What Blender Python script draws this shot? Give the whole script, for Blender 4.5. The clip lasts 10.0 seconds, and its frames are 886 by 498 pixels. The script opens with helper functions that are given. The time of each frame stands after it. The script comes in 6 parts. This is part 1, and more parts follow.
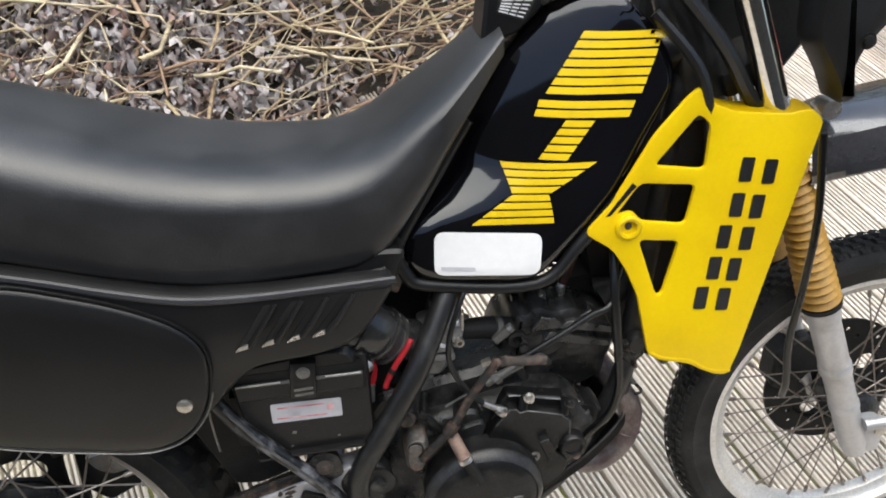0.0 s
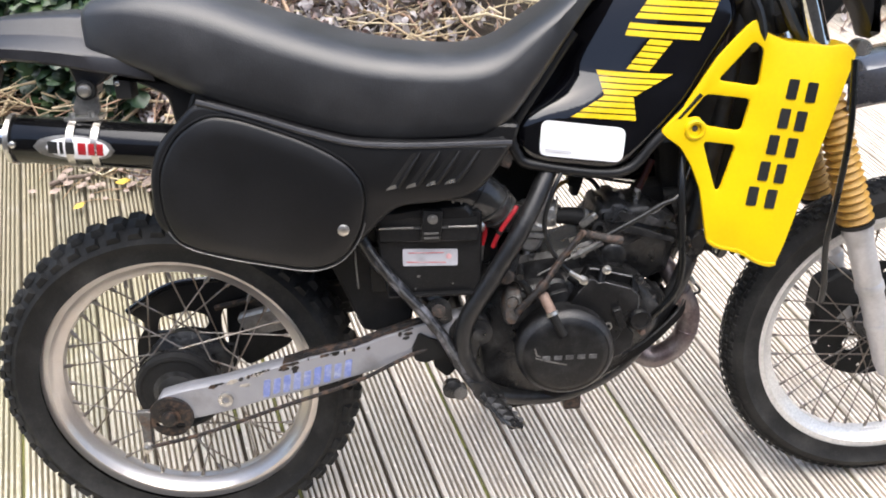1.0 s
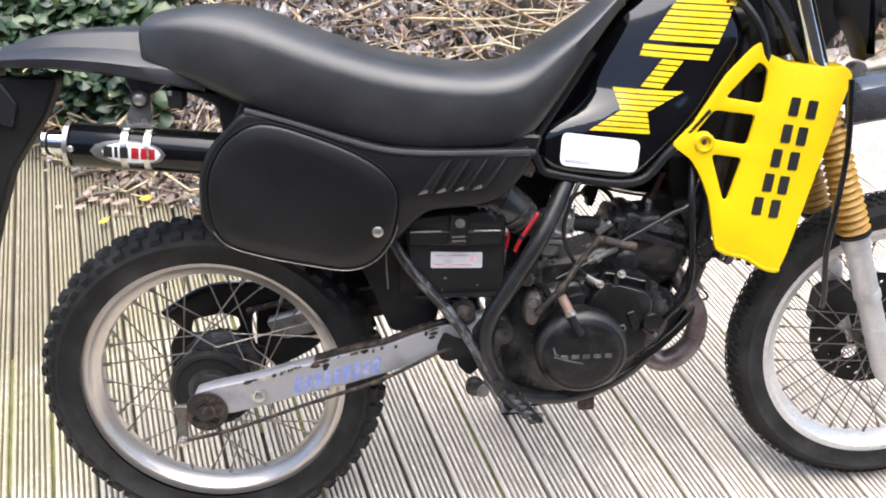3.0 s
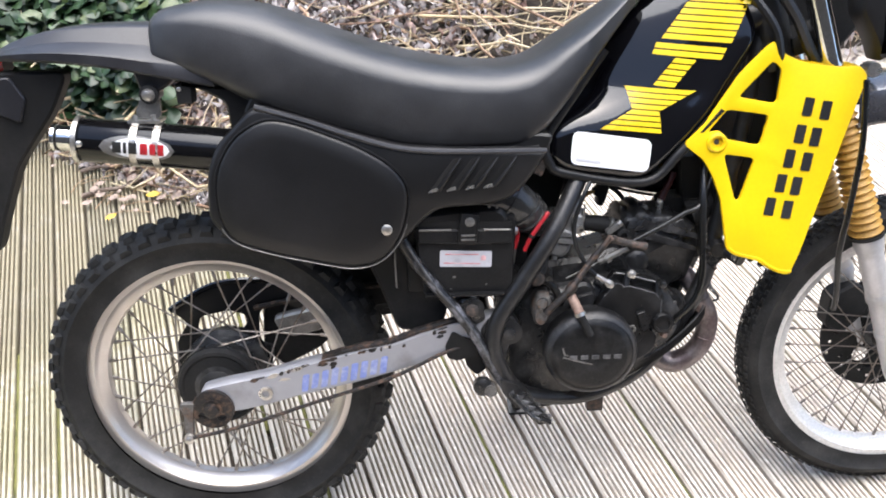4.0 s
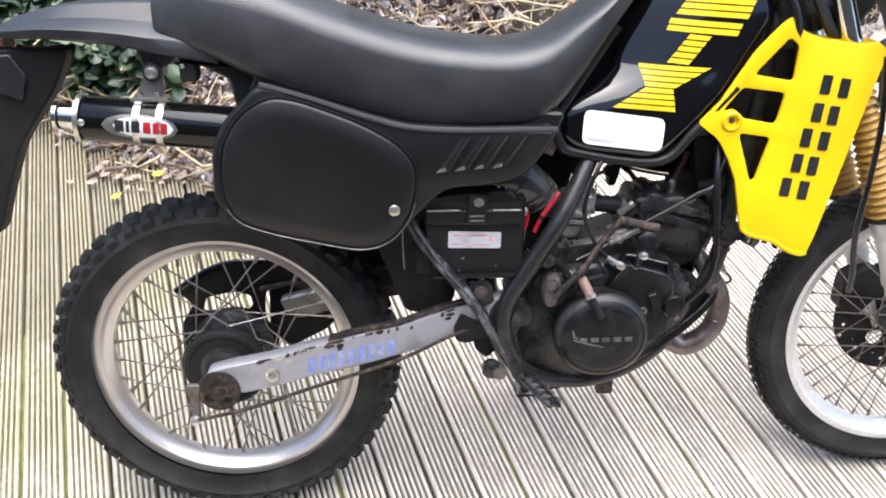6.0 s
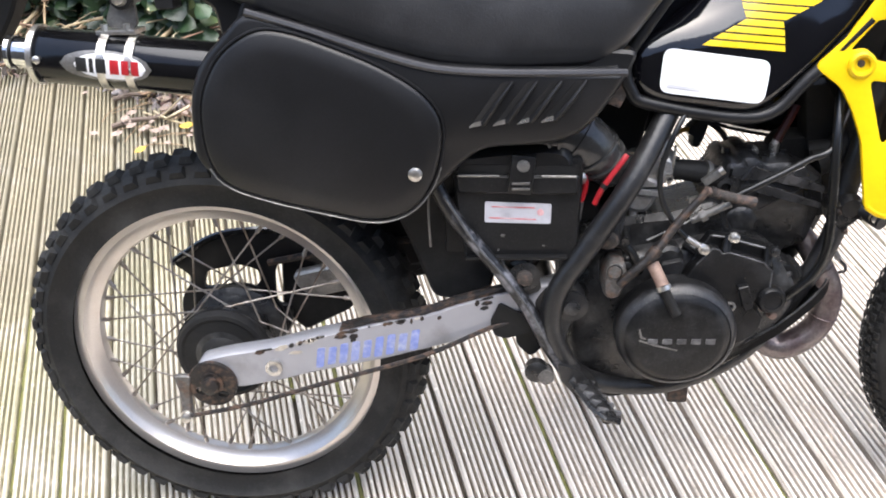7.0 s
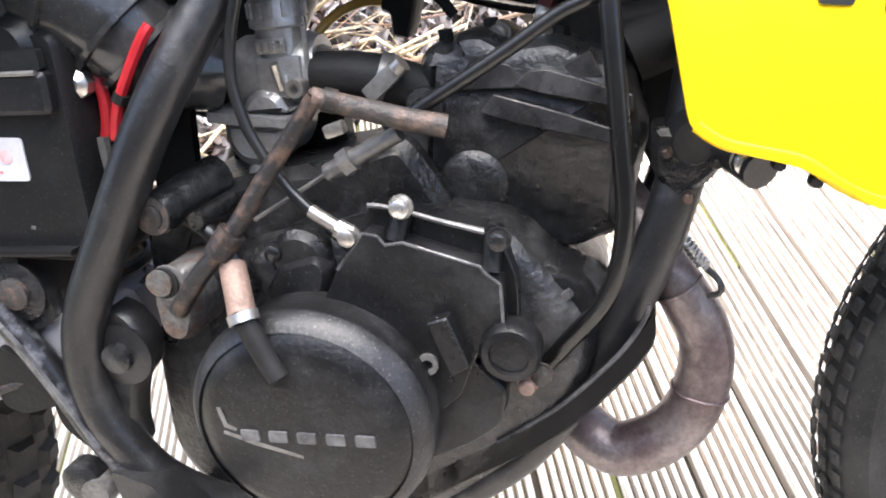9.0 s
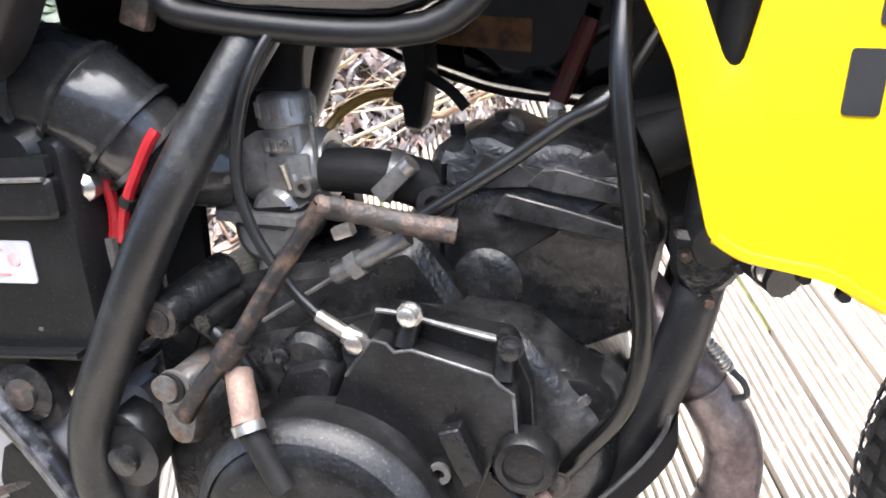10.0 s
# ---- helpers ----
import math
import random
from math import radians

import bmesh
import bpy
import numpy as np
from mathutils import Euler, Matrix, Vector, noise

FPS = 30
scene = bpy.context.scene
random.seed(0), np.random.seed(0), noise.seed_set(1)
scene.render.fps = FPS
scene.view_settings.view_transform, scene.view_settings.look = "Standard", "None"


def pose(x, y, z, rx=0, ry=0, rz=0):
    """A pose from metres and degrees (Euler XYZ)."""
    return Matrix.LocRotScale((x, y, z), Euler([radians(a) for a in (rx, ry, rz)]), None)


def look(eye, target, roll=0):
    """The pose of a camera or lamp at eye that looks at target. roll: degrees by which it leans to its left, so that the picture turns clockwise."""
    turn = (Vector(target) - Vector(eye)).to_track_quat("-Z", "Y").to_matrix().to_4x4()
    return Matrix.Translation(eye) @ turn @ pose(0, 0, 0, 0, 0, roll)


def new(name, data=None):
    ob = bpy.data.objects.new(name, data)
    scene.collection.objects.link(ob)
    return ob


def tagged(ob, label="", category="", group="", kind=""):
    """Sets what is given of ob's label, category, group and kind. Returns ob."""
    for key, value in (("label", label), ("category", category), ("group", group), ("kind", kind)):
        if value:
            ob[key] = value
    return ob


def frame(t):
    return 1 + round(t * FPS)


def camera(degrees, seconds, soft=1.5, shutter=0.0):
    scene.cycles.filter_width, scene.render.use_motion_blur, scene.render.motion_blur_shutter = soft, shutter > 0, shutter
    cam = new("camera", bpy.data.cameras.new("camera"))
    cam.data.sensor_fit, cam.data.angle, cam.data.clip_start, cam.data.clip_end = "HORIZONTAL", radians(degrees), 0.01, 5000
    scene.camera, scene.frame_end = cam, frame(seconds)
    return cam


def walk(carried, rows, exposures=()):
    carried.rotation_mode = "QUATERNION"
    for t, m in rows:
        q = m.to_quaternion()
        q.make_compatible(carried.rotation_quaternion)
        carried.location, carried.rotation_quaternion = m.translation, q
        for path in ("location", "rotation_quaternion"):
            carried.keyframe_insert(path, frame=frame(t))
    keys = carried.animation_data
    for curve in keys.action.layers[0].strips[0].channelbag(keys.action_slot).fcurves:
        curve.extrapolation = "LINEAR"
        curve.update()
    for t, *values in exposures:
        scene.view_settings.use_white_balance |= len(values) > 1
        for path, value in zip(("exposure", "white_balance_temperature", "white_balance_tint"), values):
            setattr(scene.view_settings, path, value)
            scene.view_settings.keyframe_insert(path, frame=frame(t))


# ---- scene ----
cam = camera(57.0, 10.0, soft=1.9)
# seconds, eye x y z, turn about x y z in degrees
PATH = [
    (0.0, 0.5660, -0.446, 1.4385, 39.95, 0.60, -4.80),
    (0.5, 0.5944, -0.7163, 1.4256, 44.44, 2.17, 2.14),
    (1.0, 0.492, -0.8456, 1.4319, 46.42, 1.0, 1.51),
    (1.5, 0.4515, -0.8958, 1.4409, 47.17, 0.71, 1.38),
    (2.0, 0.4439, -0.924, 1.447, 47.87, 0.63, 1.2),
    (2.5, 0.442, -0.9405, 1.4502, 48.68, 0.39, 1.26),
    (2.7, 0.4428, -0.9435, 1.4498, 48.96, 0.33, 1.38),
    (3.8, 0.4363, -0.9341, 1.4503, 48.70, 0.18, 1.91),
    (4.0, 0.434, -0.9352, 1.4442, 48.81, 0.14, 2.04),
    (4.5, 0.4279, -0.933, 1.4416, 48.45, 0.27, 2.15),
    (5.0, 0.4278, -0.9274, 1.4407, 48.1, 0.37, 2.22),
    (5.2, 0.4279, -0.9213, 1.4417, 47.81, 0.32, 2.25),
    (6.3, 0.4304, -0.9145, 1.4151, 47.28, 0.44, 2.70),
    (6.5, 0.415, -0.8804, 1.3866, 46.27, 0.3, 4.17),
    (6.7, 0.4144, -0.8265, 1.3471, 43.58, 1.39, 4.72),
    (7.0, 0.4694, -0.7114, 1.2737, 44.48, 2.96, 7.09),
    (7.2, 0.5533, -0.6211, 1.2121, 43.70, 1.81, 11.25),
    (7.5, 0.6632, -0.4919, 1.0992, 44.13, 3.02, 12.94),
    (7.7, 0.7165, -0.4339, 1.0610, 43.80, 3.96, 13.16),
    (8.0, 0.7478, -0.3859, 0.9599, 47.67, 5.37, 12.48),
    (8.5, 0.8259, -0.2836, 0.8508, 48.71, 8.34, 14.37),
    (9.0, 0.8748, -0.2676, 0.7987, 49.03, 9.97, 15.29),
    (9.5, 0.888, -0.2501, 0.8043, 50.56, 10.76, 16.31),
    (10.0, 0.8788, -0.2282, 0.818, 51.74, 11.53, 16.7),
]
EXPOSURE = 1.15
# seconds, stops, white point
STOPS = [(0.0, -0.6, 6350), (0.5, -0.2, 6350), (1.5, -0.07, 6350), (2.5, -0.05, 6300), (4.0, 0.05, 6130), (6.5, 0.1, 6130), (7.5, 0.25, 6150), (8.0, 0.4, 6150), (8.5, 0.6, 6150), (9.0, 0.8, 6150), (10.0, 0.88, 6150)]
walk(cam, [(t, pose(x, y, z, rx, ry, rz)) for t, x, y, z, rx, ry, rz in PATH],
     exposures=[(t, EXPOSURE + e, k, 5 if t < 0.2 else 10) for t, e, k in STOPS])

# ---- daylight: bright overcast sky ----
SUN_EL, SUN_AZ = 83.0, 20.0
world = bpy.data.worlds.new("daylight")
scene.world = world
world.use_nodes = True
wn = world.node_tree
sky = wn.nodes.new("ShaderNodeTexSky")
sky.sky_type = "NISHITA"
sky.sun_disc = False
sky.sun_elevation = radians(SUN_EL)
sky.sun_rotation = radians(SUN_AZ)
sky.dust_density, sky.air_density = 4.0, 1.0
wn.links.new(sky.outputs[0], wn.nodes["Background"].inputs[0])
wn.nodes["Background"].inputs[1].default_value = 0.15
sun = new("sun", bpy.data.lights.new("sun", "SUN"))
sun.data.energy, sun.data.angle, sun.data.color = 3.0, radians(75), (1.0, 0.96, 0.91)
sun.matrix_world = look((0, 0, 0), (-math.sin(radians(SUN_AZ)) * math.cos(radians(SUN_EL)), -math.cos(radians(SUN_AZ)) * math.cos(radians(SUN_EL)), -math.sin(radians(SUN_EL))))


# ---- materials ----
def node_mat(name, rough=0.5, metal=0.0, coat=0.0, spec=0.5):
    m = bpy.data.materials.new(name)
    m.use_nodes = True
    b = m.node_tree.nodes["Principled BSDF"]
    b.inputs["Roughness"].default_value = rough
    b.inputs["Metallic"].default_value = metal
    b.inputs["Coat Weight"].default_value = coat
    b.inputs["Specular IOR Level"].default_value = spec
    return m, m.node_tree, b


def noise_tex(nt, scale, detail=6.0, rough=0.6, stretch=None, kind="Object"):
    co = nt.nodes.new("ShaderNodeTexCoord")
    n = nt.nodes.new("ShaderNodeTexNoise")
    n.inputs["Scale"].default_value, n.inputs["Detail"].default_value, n.inputs["Roughness"].default_value = scale, detail, rough
    src = co.outputs[kind]
    if stretch:
        mp = nt.nodes.new("ShaderNodeMapping")
        mp.inputs["Scale"].default_value = stretch
        nt.links.new(src, mp.inputs[0])
        src = mp.outputs[0]
    nt.links.new(src, n.inputs["Vector"])
    return n


def ramp(nt, src, stops):
    r = nt.nodes.new("ShaderNodeValToRGB")
    while len(r.color_ramp.elements) < len(stops):
        r.color_ramp.elements.new(0.5)
    for e, (p, c) in zip(r.color_ramp.elements, stops):
        e.position, e.color = p, (*c, 1) if len(c) == 3 else c
    nt.links.new(src, r.inputs[0])
    return r.outputs[0]


def mix(nt, fac, a, b, mode="MIX"):
    m = nt.nodes.new("ShaderNodeMix")
    m.data_type, m.blend_type = "RGBA", mode
    for i, v in ((0, fac), (6, a), (7, b)):
        if hasattr(v, "default_value"):
            nt.links.new(v, m.inputs[i])
        else:
            m.inputs[i].default_value = v if i == 0 else (*v, 1)
    return m.outputs[2]


def bump(nt, b, src, strength, dist=0.002):
    n = nt.nodes.new("ShaderNodeBump")
    n.inputs["Strength"].default_value, n.inputs["Distance"].default_value = strength, dist
    nt.links.new(src, n.inputs["Height"])
    nt.links.new(n.outputs[0], b.inputs["Normal"])


def surface(name, base, dirt=None, rough=0.5, metal=0.0, coat=0.0, big=6.0, fine=120.0, cover=(0.45, 0.7), bumpy=0.15, rough_var=0.12, spec=0.5, dist=0.002, grain=0.18, dust=0.0, lumps=0.0):
    """Base colour with blotches of dirt at a large scale, grain at a fine one, uneven gloss and a fine relief."""
    m, nt, b = node_mat(name, rough, metal, coat, spec)
    n1, n2 = noise_tex(nt, big), noise_tex(nt, fine, 4.0)
    dirt = dirt or tuple(min(1, c * 1.35 + 0.004) for c in base)
    f = ramp(nt, n1.outputs[0], [(cover[0], (0, 0, 0)), (cover[1], (1, 1, 1))])
    col = mix(nt, f, base, dirt)
    g = ramp(nt, n2.outputs[0], [(0.3, (1 - grain,) * 3), (0.7, (1 + grain * 0.7,) * 3)])
    col = mix(nt, 1.0, col, g, "MULTIPLY")
    if dust:
        n3 = noise_tex(nt, 520.0, 3.0, 0.6)
        f3 = ramp(nt, n3.outputs[0], [(0.6, (0, 0, 0)), (0.8, (dust * 0.45,) * 3)])
        col = mix(nt, f3, col, (0.34, 0.33, 0.31))
    nt.links.new(col, b.inputs["Base Color"])
    r = nt.nodes.new("ShaderNodeMapRange")
    r.inputs[3].default_value, r.inputs[4].default_value = max(0.03, rough - rough_var), min(1, rough + rough_var)
    nt.links.new(n1.outputs[0], r.inputs[0])
    nt.links.new(r.outputs[0], b.inputs["Roughness"])
    height = n2.outputs[0]
    if lumps:
        n4 = noise_tex(nt, 70.0, 5.0, 0.6)
        add = nt.nodes.new("ShaderNodeMath")
        add.operation = "MULTIPLY_ADD"
        add.inputs[1].default_value = lumps
        nt.links.new(n4.outputs[0], add.inputs[0])
        nt.links.new(n2.outputs[0], add.inputs[2])
        height = add.outputs[0]
    bump(nt, b, height, bumpy, dist)
    return m


VINYL = surface("seat_vinyl", (0.013, 0.013, 0.0138), (0.034, 0.034, 0.036), rough=0.41, rough_var=0.2, big=6, cover=(0.46, 0.72), fine=420, bumpy=0.35, dist=0.0008, spec=0.7, lumps=0.8)
SATIN = surface("satin_black_plastic", (0.0075, 0.0075, 0.008), (0.0135, 0.0135, 0.0143), rough=0.38, rough_var=0.1, big=5, fine=300, bumpy=0.1, dist=0.0005, spec=0.32, dust=0.1)
FENDER = surface("grey_black_plastic", (0.016, 0.016, 0.019), (0.03, 0.03, 0.034), rough=0.36, fine=300, bumpy=0.05, dist=0.0005, spec=0.5)
GLOSS = surface("gloss_black_paint", (0.002, 0.002, 0.003), (0.003, 0.003, 0.0045), rough=0.07, rough_var=0.05, coat=0.3, fine=14, bumpy=0.06, dist=0.002, spec=0.5)
CAN = surface("black_can_paint", (0.003, 0.003, 0.0035), (0.006, 0.006, 0.0065), rough=0.13, rough_var=0.05, fine=90, bumpy=0.03, dist=0.0006, spec=0.4)
FRAME = surface("frame_black_paint", (0.011, 0.011, 0.0115), (0.045, 0.043, 0.041), rough=0.38, big=22, cover=(0.52, 0.74), fine=200, bumpy=0.2, spec=0.55, dust=0.35, rough_var=0.2, lumps=1.5)
ENGINE = surface("sooty_engine_metal", (0.0125, 0.0125, 0.0128), (0.06, 0.059, 0.059), rough=0.31, metal=0.1, big=30, cover=(0.49, 0.76), fine=180, bumpy=0.4, spec=0.55, dust=0.4, grain=0.35, rough_var=0.22, lumps=2.6)
FIN = surface("pale_glossy_fin", (0.02, 0.02, 0.021), (0.1, 0.1, 0.104), rough=0.25, metal=0.25, big=30, cover=(0.4, 0.75), fine=200, bumpy=0.15, spec=0.6, dust=0.4)
COVER = surface("worn_black_cover", (0.008, 0.008, 0.0084), (0.04, 0.04, 0.041), rough=0.32, metal=0.05, big=17, cover=(0.5, 0.8), fine=300, bumpy=0.18, spec=0.32, dust=0.3, grain=0.3, rough_var=0.2, lumps=1.6)
WORN = surface("rubbed_cover_edge", (0.04, 0.04, 0.042), (0.14, 0.14, 0.142), rough=0.32, metal=0.3, big=40, cover=(0.4, 0.66), fine=300, bumpy=0.3, dust=0.6, lumps=2.0)
RING = surface("rubbed_dusty_lit_cover", (0.008, 0.008, 0.0085), (0.028, 0.028, 0.03), rough=0.34, spec=0.36, metal=0.1, big=20, cover=(0.36, 0.66), fine=300, bumpy=0.18, dust=0.7, grain=0.3, rough_var=0.2, lumps=1.6)
STAY = surface("scraped_stay_paint", (0.012, 0.012, 0.013), (0.2, 0.2, 0.22), rough=0.34, metal=0.2, big=32, cover=(0.5, 0.66), fine=200, bumpy=0.15)
# also used for dark strips and slabs that stand in for shade
DARK = surface("grimy_rubber_and_shade", (0.008, 0.008, 0.008), (0.024, 0.023, 0.022), rough=0.6, fine=180, bumpy=0.3, spec=0.25)
BOX = surface("dusty_black_plastic", (0.0075, 0.0075, 0.0078), (0.015, 0.015, 0.0155), rough=0.4, big=14, fine=260, bumpy=0.1, spec=0.34, dust=0.25)
HOSE = surface("black_hose_rubber", (0.004, 0.004, 0.004), (0.014, 0.014, 0.014), rough=0.28, fine=150, bumpy=0.08)
TYRE = surface("tyre_rubber", (0.006, 0.006, 0.006), (0.034, 0.033, 0.031), rough=0.7, big=12, fine=160, bumpy=0.35, spec=0.4, dust=0.4)
RIM = surface("brushed_alloy", (0.62, 0.585, 0.55), (0.54, 0.49, 0.45), rough=0.3, metal=0.8, big=5, fine=420, bumpy=0.03, grain=0.05, rough_var=0.06)
FORK = surface("satin_fork_alloy", (0.52, 0.52, 0.53), (0.36, 0.35, 0.34), rough=0.36, metal=0.5, big=16, cover=(0.5, 0.8), fine=140, bumpy=0.1, grain=0.08)
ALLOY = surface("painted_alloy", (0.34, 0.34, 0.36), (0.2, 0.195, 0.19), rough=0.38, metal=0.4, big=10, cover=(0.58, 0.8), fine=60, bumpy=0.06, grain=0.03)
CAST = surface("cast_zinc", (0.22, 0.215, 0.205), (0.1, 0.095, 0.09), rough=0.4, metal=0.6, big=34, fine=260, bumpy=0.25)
CARB = surface("weathered_carburettor_alloy", (0.33, 0.325, 0.315), (0.19, 0.18, 0.17), rough=0.34, metal=0.5, big=36, fine=260, bumpy=0.25, rough_var=0.15)
CHROME = surface("chrome", (0.8, 0.8, 0.8), (0.6, 0.56, 0.5), rough=0.08, rough_var=0.05, metal=1.0, fine=200, bumpy=0.02)
STEEL = surface("zinc_plated_steel", (0.62, 0.6, 0.56), (0.4, 0.37, 0.33), rough=0.3, metal=0.9, big=40, fine=300, bumpy=0.1)
RUST = surface("rusty_steel", (0.022, 0.02, 0.019), (0.12, 0.075, 0.052), rough=0.45, metal=0.35, big=80, cover=(0.48, 0.66), fine=300, bumpy=0.5, dust=0.3)
PALE_RUST = surface("flaking_rust", (0.05, 0.044, 0.04), (0.15, 0.1, 0.078), rough=0.5, metal=0.3, big=90, cover=(0.5, 0.66), fine=320, bumpy=0.7)
BROWN_RUST = surface("orange_rust", (0.21, 0.14, 0.108), (0.085, 0.055, 0.042), rough=0.6, metal=0.1, big=60, cover=(0.5, 0.68), fine=320, bumpy=0.5)
HEADER = surface("heat_stained_steel", (0.2, 0.17, 0.165), (0.115, 0.085, 0.085), rough=0.34, metal=0.55, big=24, cover=(0.42, 0.62), fine=220, bumpy=0.3, dust=0.3, grain=0.3, rough_var=0.18, lumps=2.0)
SPOKE = surface("dull_spoke_steel", (0.3, 0.27, 0.24), (0.16, 0.12, 0.09), rough=0.4, metal=0.7, big=30, fine=300, bumpy=0.1)
YELLOW = surface("yellow_plastic", (0.77, 0.535, 0.002), (0.74, 0.49, 0.002), rough=0.34, big=7, fine=200, bumpy=0.04, dist=0.0005, spec=0.35, grain=0.03)
YELLOW_DECAL = surface("yellow_vinyl_decal", (0.72, 0.5, 0.008), rough=0.3, bumpy=0.02, grain=0.03)
OCHRE = surface("ochre_rubber", (0.42, 0.235, 0.04), (0.3, 0.16, 0.03), rough=0.55, big=14, fine=240, bumpy=0.15)
BLACK_DECAL = surface("black_vinyl_decal", (0.012, 0.012, 0.012), rough=0.4, bumpy=0.03)
WHITE_DECAL = surface("white_paper_label", (0.82, 0.82, 0.82), (0.74, 0.74, 0.76), rough=0.4, big=20, cover=(0.55, 0.8), bumpy=0.03, grain=0.03)
PINK_DECAL = surface("faded_red_print", (0.55, 0.16, 0.16), (0.75, 0.5, 0.5), rough=0.5, big=40, bumpy=0.02)
# label white darkened for the shade it hangs in; also faint print
BOX_LABEL = surface("shade_and_print_grey", (0.5, 0.5, 0.53), (0.36, 0.35, 0.38), rough=0.4, big=40, cover=(0.5, 0.8), bumpy=0.03, grain=0.05)
GUARD = surface("polished_dark_plastic", (0.03, 0.03, 0.034), (0.05, 0.05, 0.055), rough=0.16, coat=0.8, fine=200, bumpy=0.02, spec=0.8)
BLUE_DECAL = surface("faded_blue_print", (0.19, 0.235, 0.5), (0.34, 0.36, 0.47), rough=0.5, big=60, bumpy=0.05)
MOSS = surface("yellow_green_moss", (0.17, 0.17, 0.05), (0.06, 0.06, 0.03), rough=0.95, big=25, fine=140, bumpy=0.8, dist=0.004)
BROWN_DECAL = surface("browned_print", (0.34, 0.15, 0.055), (0.08, 0.045, 0.03), rough=0.35, big=70, bumpy=0.05)
RED = surface("red_insulation", (0.42, 0.018, 0.025), (0.33, 0.012, 0.018), rough=0.35, bumpy=0.03)
RED_LENS = surface("red_lens", (0.5, 0.01, 0.012), rough=0.12, bumpy=0.02)
BOOT = surface("intake_boot_rubber", (0.024, 0.024, 0.024), (0.06, 0.059, 0.058), rough=0.16, big=20, fine=150, bumpy=0.1, dust=0.3)
DULL_RED = surface("dull_red_rubber", (0.035, 0.004, 0.004), (0.015, 0.005, 0.005), rough=0.45, big=40, bumpy=0.1)
FUEL_LINE = surface("yellowed_fuel_line", (0.5, 0.3, 0.06), (0.4, 0.22, 0.04), rough=0.3, bumpy=0.03)


def wood_material():
    m, nt, b = node_mat("weathered_deck_wood", 0.75)
    info = nt.nodes.new("ShaderNodeObjectInfo")
    grain = noise_tex(nt, 9.0, 8.0, 0.65, (1.0, 22.0, 22.0))
    blot = noise_tex(nt, 3.2, 5.0, 0.6, None)
    fleck = noise_tex(nt, 55.0, 3.0, 0.5)
    col = ramp(nt, grain.outputs[0], [(0.28, (0.24, 0.2, 0.16)), (0.46, (0.57, 0.513, 0.447)), (0.64, (0.76, 0.703, 0.635))])
    # algae, thickest where the planting drips on the boards
    geo = nt.nodes.new("ShaderNodeNewGeometry")
    far = nt.nodes.new("ShaderNodeVectorMath")
    far.operation = "DOT_PRODUCT"
    far.inputs[1].default_value = (-0.75, 0.25, 0.0)
    nt.links.new(geo.outputs["Position"], far.inputs[0])
    add = nt.nodes.new("ShaderNodeMath")
    nt.links.new(far.outputs["Value"], add.inputs[0])
    nt.links.new(blot.outputs[0], add.inputs[1])
    green = ramp(nt, add.outputs[0], [(0.42, (0, 0, 0)), (0.85, (0.8, 0.8, 0.8))])
    patch = noise_tex(nt, 7.0, 5.0, 0.65)
    algae = ramp(nt, patch.outputs[0], [(0.36, (0.22, 0.215, 0.105)), (0.52, (0.33, 0.305, 0.18)), (0.66, (0.55, 0.52, 0.44))])
    col = mix(nt, green, col, algae)
    # browner and darker towards the back left, broken up by noise
    near_bed = nt.nodes.new("ShaderNodeVectorMath")
    near_bed.operation = "DOT_PRODUCT"
    near_bed.inputs[1].default_value = (-0.75, 0.72, 0.0)
    nt.links.new(geo.outputs["Position"], near_bed.inputs[0])
    back_mask = nt.nodes.new("ShaderNodeMath")
    back_mask.operation = "MULTIPLY_ADD"
    back_mask.inputs[1].default_value = 0.5
    nt.links.new(blot.outputs[0], back_mask.inputs[0])
    nt.links.new(near_bed.outputs["Value"], back_mask.inputs[2])
    back_brown = ramp(nt, back_mask.outputs[0], [(0.7, (0, 0, 0)), (1.0, (0.75, 0.75, 0.75))])
    col = mix(nt, back_brown, col, (0.2, 0.175, 0.125))
    tone = ramp(nt, info.outputs["Random"], [(0.0, (0.86, 0.86, 0.84)), (0.5, (1.0, 0.985, 0.96)), (1.0, (1.1, 1.07, 1.02))])
    col = mix(nt, 1.0, col, tone, "MULTIPLY")
    spots = ramp(nt, fleck.outputs[0], [(0.24, (0.45, 0.42, 0.38)), (0.34, (1, 1, 1)), (0.62, (1, 1, 1)), (0.7, (1.45, 1.45, 1.45))])
    col = mix(nt, 1.0, col, spots, "MULTIPLY")
    nt.links.new(col, b.inputs["Base Color"])
    bump(nt, b, grain.outputs[0], 0.35, 0.002)
    return m


def island_material(name, stops, rough=0.7, trans=0.0, fine=60.0):
    m, nt, b = node_mat(name, rough)
    g = nt.nodes.new("ShaderNodeNewGeometry")
    col = ramp(nt, g.outputs["Random Per Island"], stops)
    n = noise_tex(nt, fine, 4.0)
    v = ramp(nt, n.outputs[0], [(0.3, (0.7, 0.7, 0.7)), (0.7, (1.15, 1.15, 1.15))])
    nt.links.new(mix(nt, 1.0, col, v, "MULTIPLY"), b.inputs["Base Color"])
    bump(nt, b, n.outputs[0], 0.3, 0.002)
    return m


